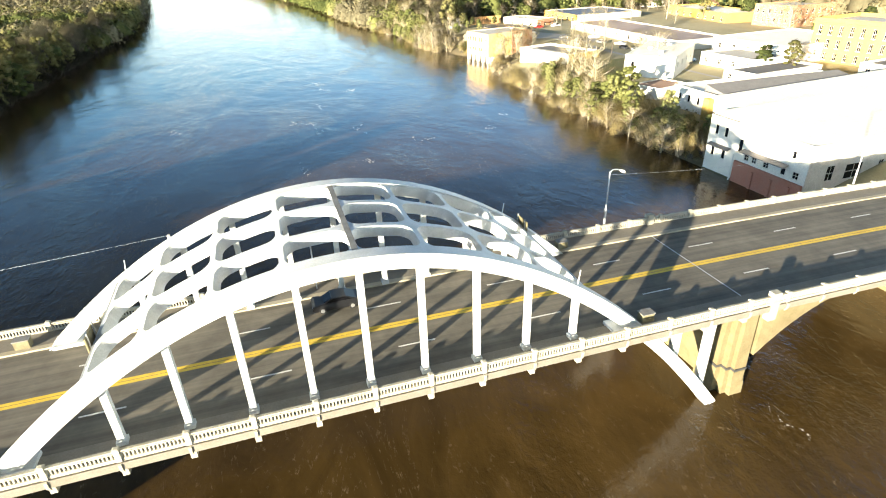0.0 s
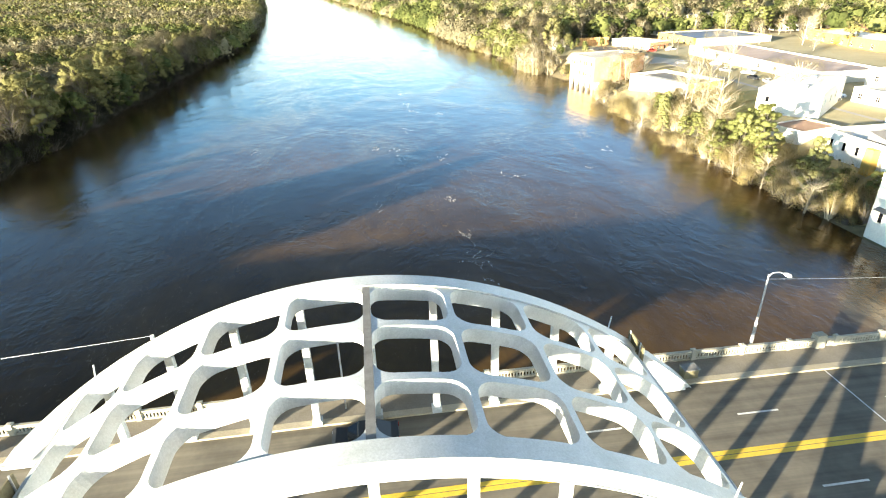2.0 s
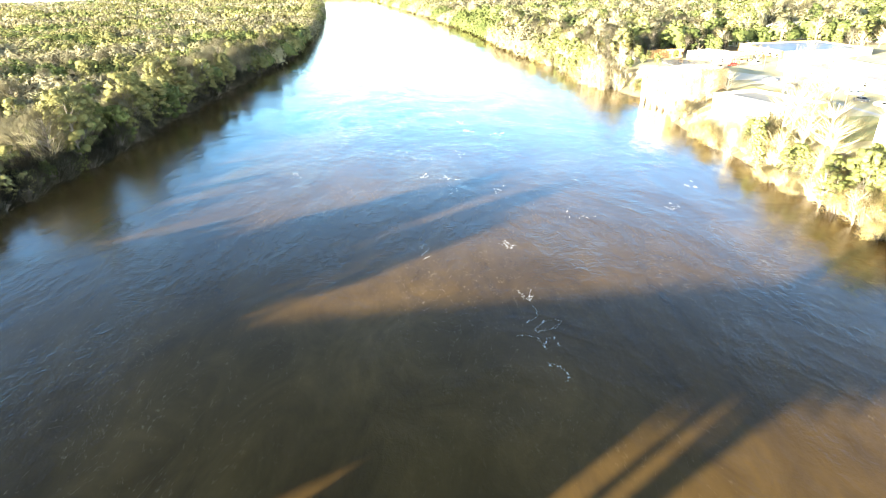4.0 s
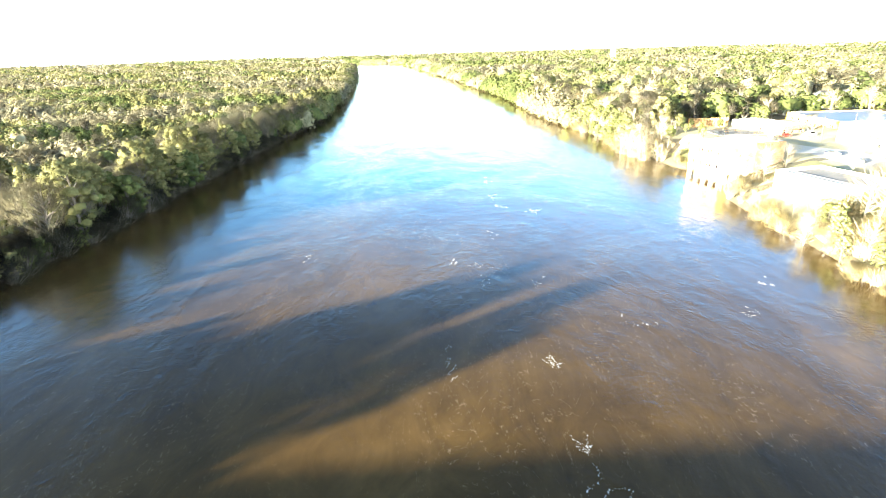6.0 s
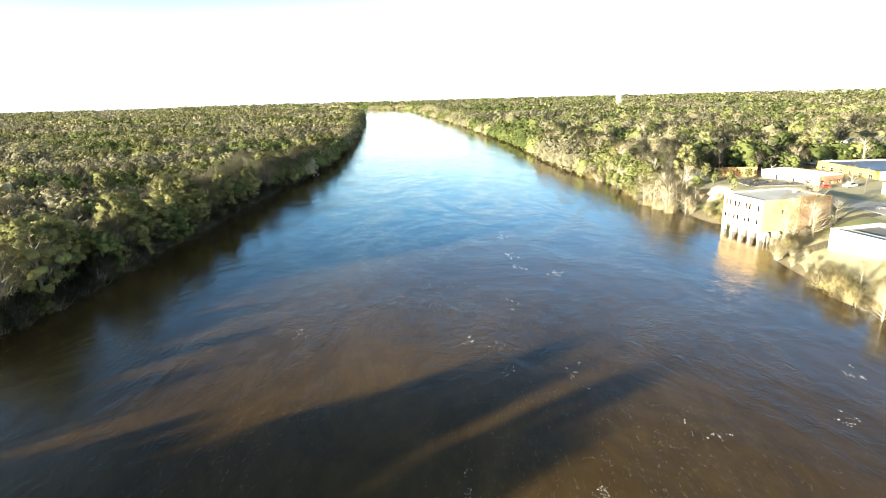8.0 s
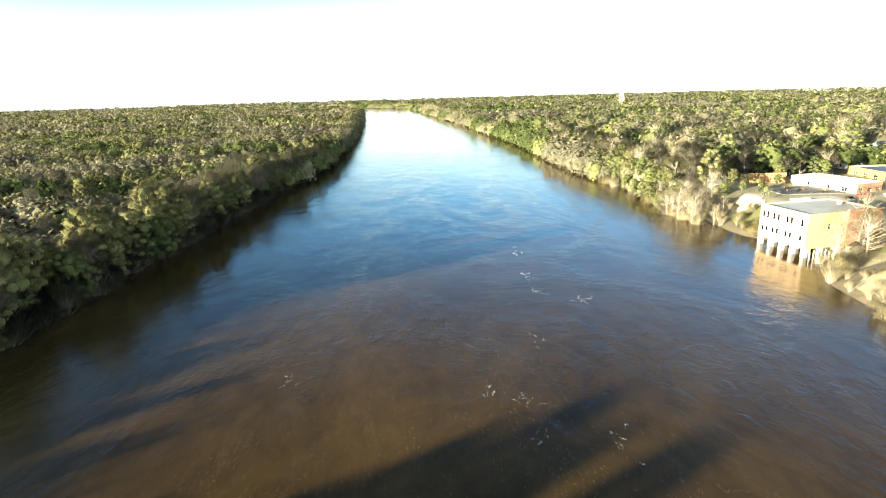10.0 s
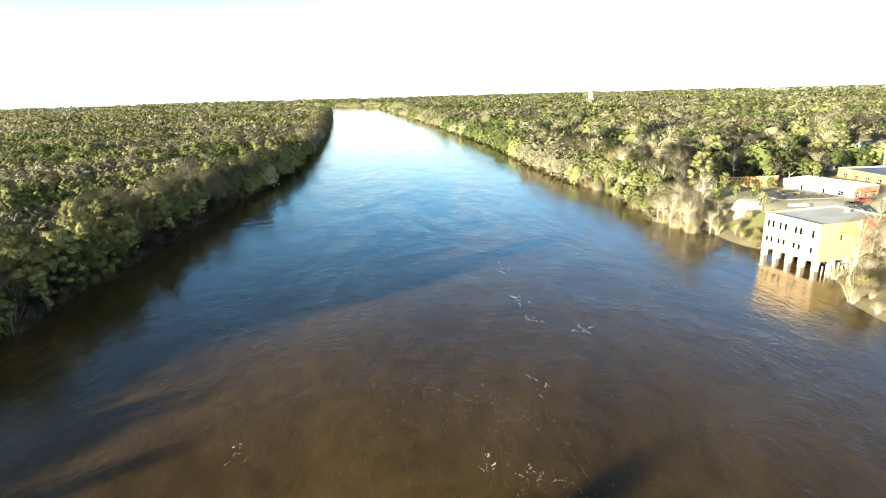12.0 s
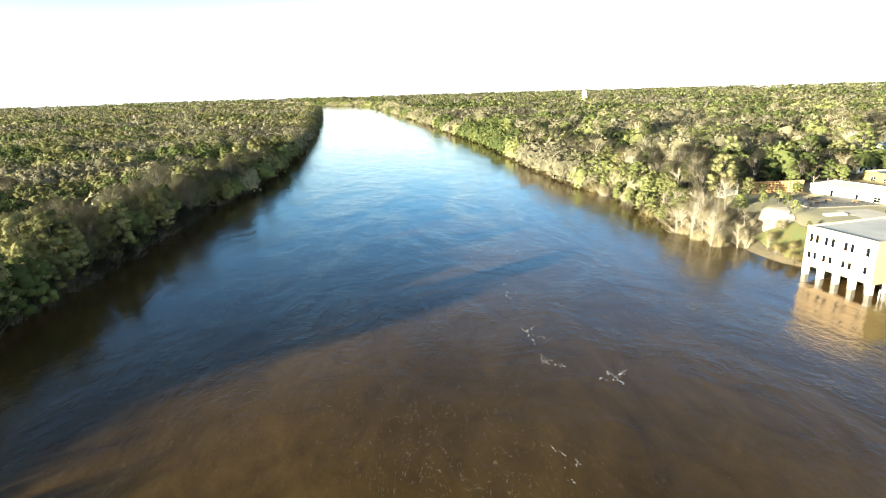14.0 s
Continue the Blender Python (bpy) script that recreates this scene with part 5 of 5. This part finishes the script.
for x, y in ((121, 251), (127, 254), (133, 250), (124, 258)):
    tb = thing("picnic_table", "dark picnic table on the timber terrace", "table", "terrace tables")
    part("tabletop", Shape().box(x - 0.9, x + 0.9, y - 0.4, y + 0.4, 8.2, 8.26), M["wood"], tb)
    for k in (-0.7, 0.7):
        part("leg", Shape().box(x + k - 0.05, x + k + 0.05, y - 0.35, y + 0.35, 7.5, 8.2), M["dark_metal"], tb)
        part("bench", Shape().box(x - 0.9, x + 0.9, y + k - 0.15, y + k + 0.15, 7.92, 7.97), M["wood"], tb)
    part("crossbar", Shape().box(x - 0.06, x + 0.06, y - 0.75, y + 0.75, 7.86, 7.92), M["dark_metal"], tb)

planter = thing("planter_box", "long cream concrete planter above the lawn", "planter")
part("side", Shape().box(113.5, 119.5, 236.2, 236.5, 5.4, 7.7).box(113.5, 119.5, 237.7, 238.0, 5.4, 7.7).box(113.5, 113.8, 236.5, 237.7, 5.4, 7.7).box(119.2, 119.5, 236.5, 237.7, 5.4, 7.7), M["cream_wall"], planter)
part("soil", Shape().box(113.8, 119.2, 236.5, 237.7, 5.4, 7.55), M["ground"], planter)

# car park, lawn and sand path on the bank
lot = part("car_park", Shape().box(121.0, 170.0, 204.0, 243.0, 5.0, 7.2), M["lot"])
tagged(lot, "pale gravel car park between the riverside buildings", "car park", kind="structure")
lane = part("street", Shape().box(127.0, 148.0, 60.0, 204.0, 5.0, 7.2), M["asphalt_lot"])
tagged(lane, "dark asphalt street behind the riverside buildings", "street", kind="structure")


def draped(name, xa, xb, ya, yb, mat, lift=0.12, n_=14, wob=1.5):
    """A patch of ground cover that follows the land."""
    rows = []
    for j in range(n_ + 1):
        y = ya + (yb - ya) * j / n_
        a, c = xa(y) + wob * noise.noise((y * 0.3, 1, 0)), xb(y) + wob * noise.noise((y * 0.3, 9, 0))
        rows.append([(a + (c - a) * i / n_, y, ground_z(a + (c - a) * i / n_, y) + lift) for i in range(n_ + 1)])
    return part(name, Shape().rings(rows, closed=False, caps=False), M[mat], smooth=True)


tagged(draped("town_turf", lambda y: bank_r(y) + (4 if y < 190 else 18), lambda y: 300, 20, 290, "dry", 0.06, 40, 2), "pale dry turf and bare earth between the town buildings", "turf", kind="structure")
tagged(draped("lawn", lambda y: bank_r(y) + 4 + (y - 213) * 0.1, lambda y: 103, 212, 236, "grass"), "green grass slope above the water", "lawn", kind="structure")
tagged(draped("sand_path", lambda y: 95 + (y - 236) * 0.5, lambda y: 104 + (y - 236) * 0.5, 236, 250, "sand", 0.2), "pale sand path down the bank", "path", kind="structure")
tagged(draped("lawn", lambda y: 104, lambda y: 121, 168, 190, "grass", 0.25), "green grass strip beside the warehouse", "lawn", kind="structure")
tagged(draped("lawn", lambda y: 98, lambda y: 126, 116, 140, "grass", 0.15), "rough green grass on the bank", "lawn", kind="structure")


# vehicles
def car(label, paint, at, length=4.7, wid=1.85, tall=1.48, pickup=False):
    c_ob = thing("car", label, "car", at=at)
    L, W = length / 2, wid / 2
    prof = [(-L, 0.45), (-L, 0.85), (-L + 0.25, 0.98), (-L + 1.1, 1.02), (-L + 1.9, tall), (L - 1.5, tall), (L - 0.55, 1.05), (L - 0.05, 0.98), (L, 0.5), (L - 0.2, 0.28), (-L + 0.2, 0.28)]
    if pickup:
        prof = [(-L, 0.5), (-L, 0.95), (-L + 0.2, 1.05), (-L + 1.1, 1.1), (-L + 1.7, 1.75), (0.3, 1.75), (0.55, 1.1), (L, 1.08), (L, 0.5), (L - 0.2, 0.35), (-L + 0.2, 0.35)]
    rows = [[(x, y, z) if z < 1.0 else (x * 0.99, y * k, z) for x, z in prof] for y, k in ((-W, 0.84), (-W * 0.9, 0.9), (W * 0.9, 0.9), (W, 0.84))]
    part("body", Shape().rings(rows), paint, c_ob)
    g = Shape()
    for sy in (-1, 1):
        y = sy * W * 0.885
        g.rings([[(-L + 1.35, y + k, 1.06), (-L + 1.98, y + k, tall - 0.1), (L - 1.6, y + k, tall - 0.1), (L - 0.95, y + k, 1.06)] for k in (-0.02, 0.02)])
    part("side_glass", g, M["glass"], c_ob)
    part("windscreen", Shape().rings([[(-L + 1.15, y, 1.05), (-L + 1.86, y, tall - 0.06), (-L + 1.80, y, tall - 0.04), (-L + 1.10, y, 1.08)] for y in (-W * 0.74, W * 0.74)]), M["glass"], c_ob)
    for sx in (-L + 0.9, L - 0.95):
        for sy in (-1, 1):
            wh_ = part("wheel", Shape().tube([(sx, sy * (W - 0.2), 0.33), (sx, sy * (W + 0.01), 0.33)], 0.33, 14), M["tyre"], c_ob)
            part("rim", Shape().tube([(sx, sy * (W - 0.02), 0.33), (sx, sy * (W + 0.03), 0.33)], 0.2, 10), M["hub"], wh_)
    for sy in (-1, 1):
        part("headlight", Shape().box(-L - 0.02, -L + 0.15, sy * W * 0.7 - 0.15, sy * W * 0.7 + 0.15, 0.68, 0.82), M["hub"], c_ob)
        part("tail_light", Shape().box(L - 0.1, L + 0.02, sy * W * 0.75 - 0.12, sy * W * 0.75 + 0.12, 0.75, 0.92), M["red_car"], c_ob)


car("black sedan on the bridge road", M["car_paint"], pose(-0.9, 4.9, deck_z(-0.9)))
car("white pickup truck in the car park", M["white_car"], pose(149.5, 240, 7.2, 0, 0, 20), 5.4, 1.95, 1.8, True)
car("dark car parked beside the warehouse", M["dark_metal"], pose(131, 234, 7.2, 0, 0, 70))
car("white car parked in the car park", M["white_car"], pose(127.5, 222, 7.2, 0, 0, 80))
car("red car parked by the shop", M["red_car"], pose(139, 239, 7.2, 0, 0, 10))
for i, (x, y) in enumerate(((136, 150), (136, 158), (137, 176), (131, 132), (134, 120), (133, 141), (141, 168), (131, 186), (144, 135), (143, 192), (132, 199), (139, 124))):
    car("car parked on the street", (M["white_car"], M["dark_metal"], M["hub"])[i % 3], pose(x, y, 7.2, 0, 0, 85 + 6 * i))

# poles and cables
for x, y, z, h in ((145.0, 226, 7.2, 9.5), (131.0, 190, 7.2, 8.5), (125.0, 150, 6.6, 9.0), (164.0, 236, 7.2, 9.0)):
    up = thing("utility_pole", "dark wooden utility pole in the car park", "utility pole", "town poles")
    part("shaft", Shape().tube([(x, y, z - 0.3), (x, y, z + h)], [0.16, 0.11], 8), M["bark"], up)
    part("crossarm", Shape().box(x - 0.9, x + 0.9, y - 0.06, y + 0.06, z + h - 0.8, z + h - 0.65), M["bark"], up)


def cable(a, c, sag, label, rad=0.035):
    pts = [(a[0] + (c[0] - a[0]) * t, a[1] + (c[1] - a[1]) * t, a[2] + (c[2] - a[2]) * t - 4 * sag * t * (1 - t)) for t in [i / 24 for i in range(25)]]
    ob = part("cable", Shape().tube(pts, rad, 5), M["steel"])
    tagged(ob, label, "cable", "bridge cables")


XC = -14.4
ins = thing("insulator", "small white insulator bracket on the arch rib", "insulator")
part("bracket", Shape().tube([(XC, 7.9, arch_z(XC) - 0.5), (XC, 8.3, arch_z(XC) - 0.2), (XC, 8.3, arch_z(XC) + 0.2)], 0.06, 6), M["paint"], ins)
part("cap", Shape().tube([(XC, 8.3, arch_z(XC) - 0.05), (XC, 8.3, arch_z(XC) + 0.25)], 0.13, 8), M["white_wall"], ins)
LZ = deck_z(32.3) + 7.2
cable((-110, 9.5, 19.0), (XC, 8.3, arch_z(XC) + 0.2), 1.2, "thin pale cable from the bank to the arch", 0.009)
cable((32.3, 10.45, LZ), (72.5, 10.45, deck_z(72.5) + 6.2), 0.6, "thin pale cable between the street lamps", 0.009)

# things on the bridge
for x, y, h in ((17.6, -7.75, 1.7), (-18.2, -7.75, 1.4), (17.6, 7.75, 1.4), (-18.5, 7.75, 1.4)):
    rod = thing("flag_bracket", "thin white flag rod fixed to the arch rib", "flag bracket", "arch flag brackets")
    z = arch_z(x) - 0.3
    part("rod", Shape().tube([(x, y, z), (x + 0.2, y, z + h)], 0.05, 6), M["paint"], rod)
    part("clamp", Shape().box(x - 0.12, x + 0.12, y - 0.2, y + 0.12, z - 0.15, z + 0.15), M["steel"], rod)
for x, y in ((CX + 26.2, -7.3), (CX + 26.0, 8.0), (CX - 27.5, 8.0), (CX - 26.5, -7.3)):
    z = deck_z(x) + 0.16
    ub = thing("traffic_end_block", "small brown weathered end block beside the arch rib", "end block", "arch end blocks")
    part("block", Shape().box(x - 0.6, x + 0.6, y - 0.4, y + 0.4, z, z + 0.8), M["rust"], ub)
    part("cap", Shape().box(x - 0.66, x + 0.66, y - 0.46, y + 0.46, z + 0.8, z + 0.9), M["grime"], ub)
for s in (-1, 1):
    x = 19.6 if s > 0 else -19.5
    sg = thing("road_sign", "dark back of a road sign hung at the arch portal", "road sign", "portal signs")
    z = arch_z(x) - 0.2
    yb = 6.9 if s > 0 else -1.5
    part("panel", Shape().box(x - 0.05, x + 0.05, yb - 1.2, yb + 1.2, z - 0.9, z + 1.1, None), M["rust"], sg)
    for k in (-0.8, 0.8):
        part("strut", Shape().tube([(x - s * 0.1, yb + k, z - 1.1), (x - s * 0.1, yb + k, z + 1.3)], 0.06, 6), M["steel"], sg)
pole = thing("walkway_pole", "thin steel pole standing on the far sidewalk", "pole")
part("shaft", Shape().tube([(-2.4, 8.6, deck_z(0) + 0.1), (-2.4, 8.6, deck_z(0) + 6.6)], 0.07, 8), M["steel"], pole)

# water tower on the skyline
tw = thing("water_tower", "white water tower far off above the woods", "water tower")
tx, ty = 418.0, 1467.0
part("tank", Shape().tube([(tx, ty, 24), (tx, ty, 26), (tx, ty, 34), (tx, ty, 36.5)], [3.0, 6.0, 6.0, 1.0], 16), M["white_wall"], tw)
for k in range(6):
    a = k * math.pi / 3
    part("leg", Shape().tube([(tx + 6.5 * math.cos(a), ty + 6.5 * math.sin(a), 4), (tx + 5 * math.cos(a), ty + 5 * math.sin(a), 27)], 0.5, 6), M["white_wall"], tw)

# foam on the river
for cx, cy, n_, sx, sy in ((17.0, 52.0, 380, 1.0, 6.0), (17.4, 66.0, 120, 0.6, 4.0), (16.0, 205.0, 110, 1.2, 8.0), (16.8, 182.7, 160, 1.6, 4.0), (17.0, 171.0, 120, 1.2, 2.5), (25.6, 164.3, 170, 3.0, 1.6),
                           (13.2, 144.0, 90, 1.0, 4.0), (3.0, 125.8, 70, 1.2, 3.0), (-31.0, 129.2, 60, 1.4, 3.0), (19.8, 112.9, 90, 1.0, 4.0), (7.6, 122.7, 110, 1.6, 2.2), (17.3, 83.3, 150, 1.5, 2.0), (1.6, 82.6, 130, 0.8, 5.0),
                           (63.8, 111.3, 90, 2.0, 5.0), (54.2, 99.0, 60, 2.0, 2.0), (33.2, 95.9, 60, 3.0, 2.0), (8.7, 114.6, 90, 1.5, 3.0), (40, -13, 40, 1.4, 4.2), (15, -22, 60, 2.2, 1.2)):
    rf = np.random.default_rng(int(1000 + cx * 10 + cy))
    sh = Shape()
    knots = [(rf.normal(), rf.normal()) for _ in range(9)]
    # flecks strung along a few winding threads
    for kx, ky in knots[:6]:
        px, py = cx + sx * 0.6 * kx, cy + sy * ky * 0.5
        way = rf.normal() * 0.5 + (1.57 if sy > sx else 0.3)
        for _ in range(max(6, n_ // 12)):
            way += 0.35 * rf.normal()
            px, py = px + 0.16 * math.cos(way), py + 0.20 * math.sin(way)
            k = int(rf.integers(4, 7))
            rr = rf.uniform(0.012, 0.03) + 0.075 * rf.uniform() ** 4
            a0, ox, oy = rf.uniform(0, 6), 0.10 * rf.normal(), 0.14 * rf.normal()
            ring = [(px + ox + rr * rf.uniform(0.6, 1.7) * math.cos(a0 + 6.283 * i / k), py + oy + rr * rf.uniform(0.7, 2.4) * math.sin(a0 + 6.283 * i / k)) for i in range(k)]
            sh.rings([[(a, c_, z) for a, c_ in ring] for z in (-0.02, 0.015)])
    tagged(part("river_foam", sh, M["foam"]), "patch of white foam drifting on the river", "foam", kind="stuff")

# ---------------------------------------------------------------- right bank plants
r3 = np.random.default_rng(33)


def bank_bush(kind, d, y, s):
    plant(kind, bank_r(y) + d, y, s, r=r3)


for y in np.arange(54, 92, 3.4):
    bank_bush("scrub", r3.uniform(1, 9), y, r3.uniform(0.9, 1.5))
    bank_bush("bush" if r3.uniform() < 0.4 else "scrub", r3.uniform(0, 10), y + 1.5, r3.uniform(0.6, 1.0))
for x, y, s in ((86.0, 90.0, 0.33), (88.5, 93.5, 0.36), (90.0, 88.0, 0.34), (92, 97, 0.3)):
    plant("leafy", x, y, s * 1.8, r=r3)
for y in np.arange(94, 140, 2.4):
    bank_bush("bush" if r3.uniform() < 0.6 else "scrub", r3.uniform(-1, 8), y, r3.uniform(0.55, 0.9))
    bank_bush("bush" if r3.uniform() < 0.4 else "scrub", r3.uniform(6, 16), y, r3.uniform(0.6, 1.1))
for y in np.arange(56, 140, 4.6):
    bank_bush("leafy", r3.uniform(0, 8), y, r3.uniform(0.32, 0.5))
    if r3.uniform() < 0.35:
        bank_bush("pale", r3.uniform(0, 6), y + 2, r3.uniform(0.45, 0.7))
for y in np.arange(138, 192, 2.8):
    bank_bush("bush" if r3.uniform() < 0.5 else "pale", r3.uniform(2, 9), y, r3.uniform(0.3, 0.5))
    if r3.uniform() < 0.3:
        bank_bush("scrub", r3.uniform(-1, 6), y, r3.uniform(0.8, 1.2))
for x, y, s in ((97, 134, 0.9), (94, 126, 0.8), (101, 129, 0.95), (96, 186, 0.8), (101, 183, 0.75), (92, 118, 0.75), (93, 184, 0.7)):
    plant("pale", x, y, s, r=r3)
for x, y, s in ((80, 236, 1.7), (78, 244, 1.85), (83, 241, 1.75), (77, 251, 1.7), (84, 249, 1.7), (86, 233, 1.2), (82, 258, 1.4), (88, 262, 1.4), (81, 270, 1.3), (90, 252, 1.2), (90, 240, 0.7), (94, 244, 0.8), (90, 226, 0.5)):
    plant("pale", x, y, s * 0.42, r=r3)
    plant("bush", x + 1.5, y - 1.5, s * 0.5, r=r3)
for x, y, s_ in ((91, 186, 0.9), (88, 176, 1.45), (94, 181, 1.4), (84, 171, 1.2), (92, 166, 1.3), (98, 176, 1.4), (101, 187, 0.8), (90, 158, 1.1), (96, 160, 1.0)):
    plant("bush", x + 2, y + 2, s_ * 0.62, z=-0.4, r=r3)
for x, y, s in ((91, 216, 0.6), (94, 221, 0.5), (90, 222, 0.7), (97, 214, 0.45), (93, 229, 0.6), (101, 226, 0.4), (99, 234, 0.5), (106, 240, 0.5), (108, 246, 0.6), (104, 252, 0.7), (112, 256, 0.6), (111, 264, 0.6)):
    plant("scrub" if x < 100 else "leafy", x, y, s if x < 100 else s * 0.5, r=r3)
plant("green", 99, 256, 0.4, r=r3)
plant("pale", 98, 262, 0.7, r=r3)
for y in np.arange(264, 480, 3.0):
    k = pick(r3, (("green", 0.18), ("leafy", 0.38), ("bush", 0.28), ("scrub", 0.16)))
    bank_bush(k, r3.uniform(-2.5, 3), y, {"green": 0.42, "leafy": 0.40, "bush": 0.75, "scrub": 1.3}[k] * r3.uniform(0.8, 1.25))
    k = pick(r3, (("green", 0.28), ("leafy", 0.42), ("bush", 0.20), ("pale", 0.10)))
    bank_bush(k, r3.uniform(4, 10), y + 1, {"green": 0.6, "leafy": 0.55, "bush": 1.0, "pale": 0.7}[k] * r3.uniform(0.8, 1.25))
    k = pick(r3, (("bare", 0.40), ("green", 0.22), ("pale", 0.26), ("budding", 0.12)))
    bank_bush(k, r3.uniform(11, 24), y + 2, r3.uniform(0.7, 0.95))
for x, y, s, k in ((112, 284, 0.7, "bare"), (122, 286, 0.7, "bare"), (131, 288, 0.75, "green"), (138, 284, 0.6, "bare"), (146, 287, 0.75, "pale"), (153, 283, 0.6, "green"), (160, 287, 0.7, "bare"), (104, 282, 0.6, "budding"),
                   (105, 262, 0.45, "budding"), (108, 268, 0.5, "green"), (99, 268, 0.5, "budding"), (126, 268, 0.35, "green"), (95, 274, 0.6, "bare"), (128, 160, 0.9, "pale"), (140, 196, 0.75, "pale"), (124, 132, 0.8, "pale"),
                   (121, 118, 0.75, "pale"), (91, 106, 0.7, "pale"), (93, 112, 0.8, "pale"), (108, 196, 0.75, "pale"), (112, 191, 0.6, "pale"), (160, 222, 0.7, "pale"), (146, 100, 0.6, "green"), (150, 92, 0.5, "budding"),
                   (210, 150, 0.8, "pale"), (216, 140, 0.7, "green"), (222, 128, 0.7, "budding"), (228, 150, 0.7, "pale"), (240, 140, 0.8, "green")):
    plant(k, x, y, s, r=r3)
for x, y, s, k in ((190, 326, 1.1, "pale"), (118, 338, 1.05, "pale"), (128, 345, 1.1, "pale"), (150, 352, 1.0, "pale"), (172, 330, 0.9, "green"), (186, 345, 0.95, "green"), (110, 300, 0.8, "bare"), (140, 336, 0.9, "bare"),
                   (160, 340, 0.95, "bare"), (178, 318, 0.8, "budding"), (236, 330, 1.0, "green"), (240, 262, 0.9, "pale"), (216, 236, 0.8, "pale"), (200, 246, 0.7, "pale"), (228, 222, 0.8, "budding"), (246, 210, 0.9, "green"),
                   (205, 215, 0.6, "pale"), (262, 190, 0.9, "green"), (120, 172, 0.55, "pale"), (150, 240, 0.6, "pale")):
    plant(k, x, y, s, r=r3)
r4 = np.random.default_rng(51)
for x, y in spread(92, 300, 292, 470, 23, lambda x, y: right_near(x, y) and x - bank_r(y) > 16, r4):
    plant(pick(r4, (("pale", 0.42), ("bare", 0.22), ("green", 0.2), ("leafy", 0.16))), float(x), float(y), r4.uniform(0.8, 1.05), r=r4)
for x, y in spread(-240, -106, 150, 330, 24, left_near, r4):
    plant(pick(r4, (("bare", 0.5), ("budding", 0.4), ("green", 0.1))), float(x), float(y), r4.uniform(0.72, 0.86), r=r4)
for x, y in spread(120, 300, 286, 306, 7.5, lambda x, y: x > 116 and not (165 < x < 216 and y < 300), r4):
    plant(pick(r4, (("pale", 0.25), ("bare", 0.35), ("green", 0.25), ("leafy", 0.15))), float(x), float(y), r4.uniform(0.5, 0.85), r=r4)
for x, y, s_ in ((85.5, 62, 0.42), (87, 66, 0.48), (85, 69, 0.4), (89, 63, 0.38), (88, 112, 0.42), (90, 120, 0.36), (87, 99, 0.4), (90, 132, 0.4)):
    plant("leafy", x, y, s_, r=r4)
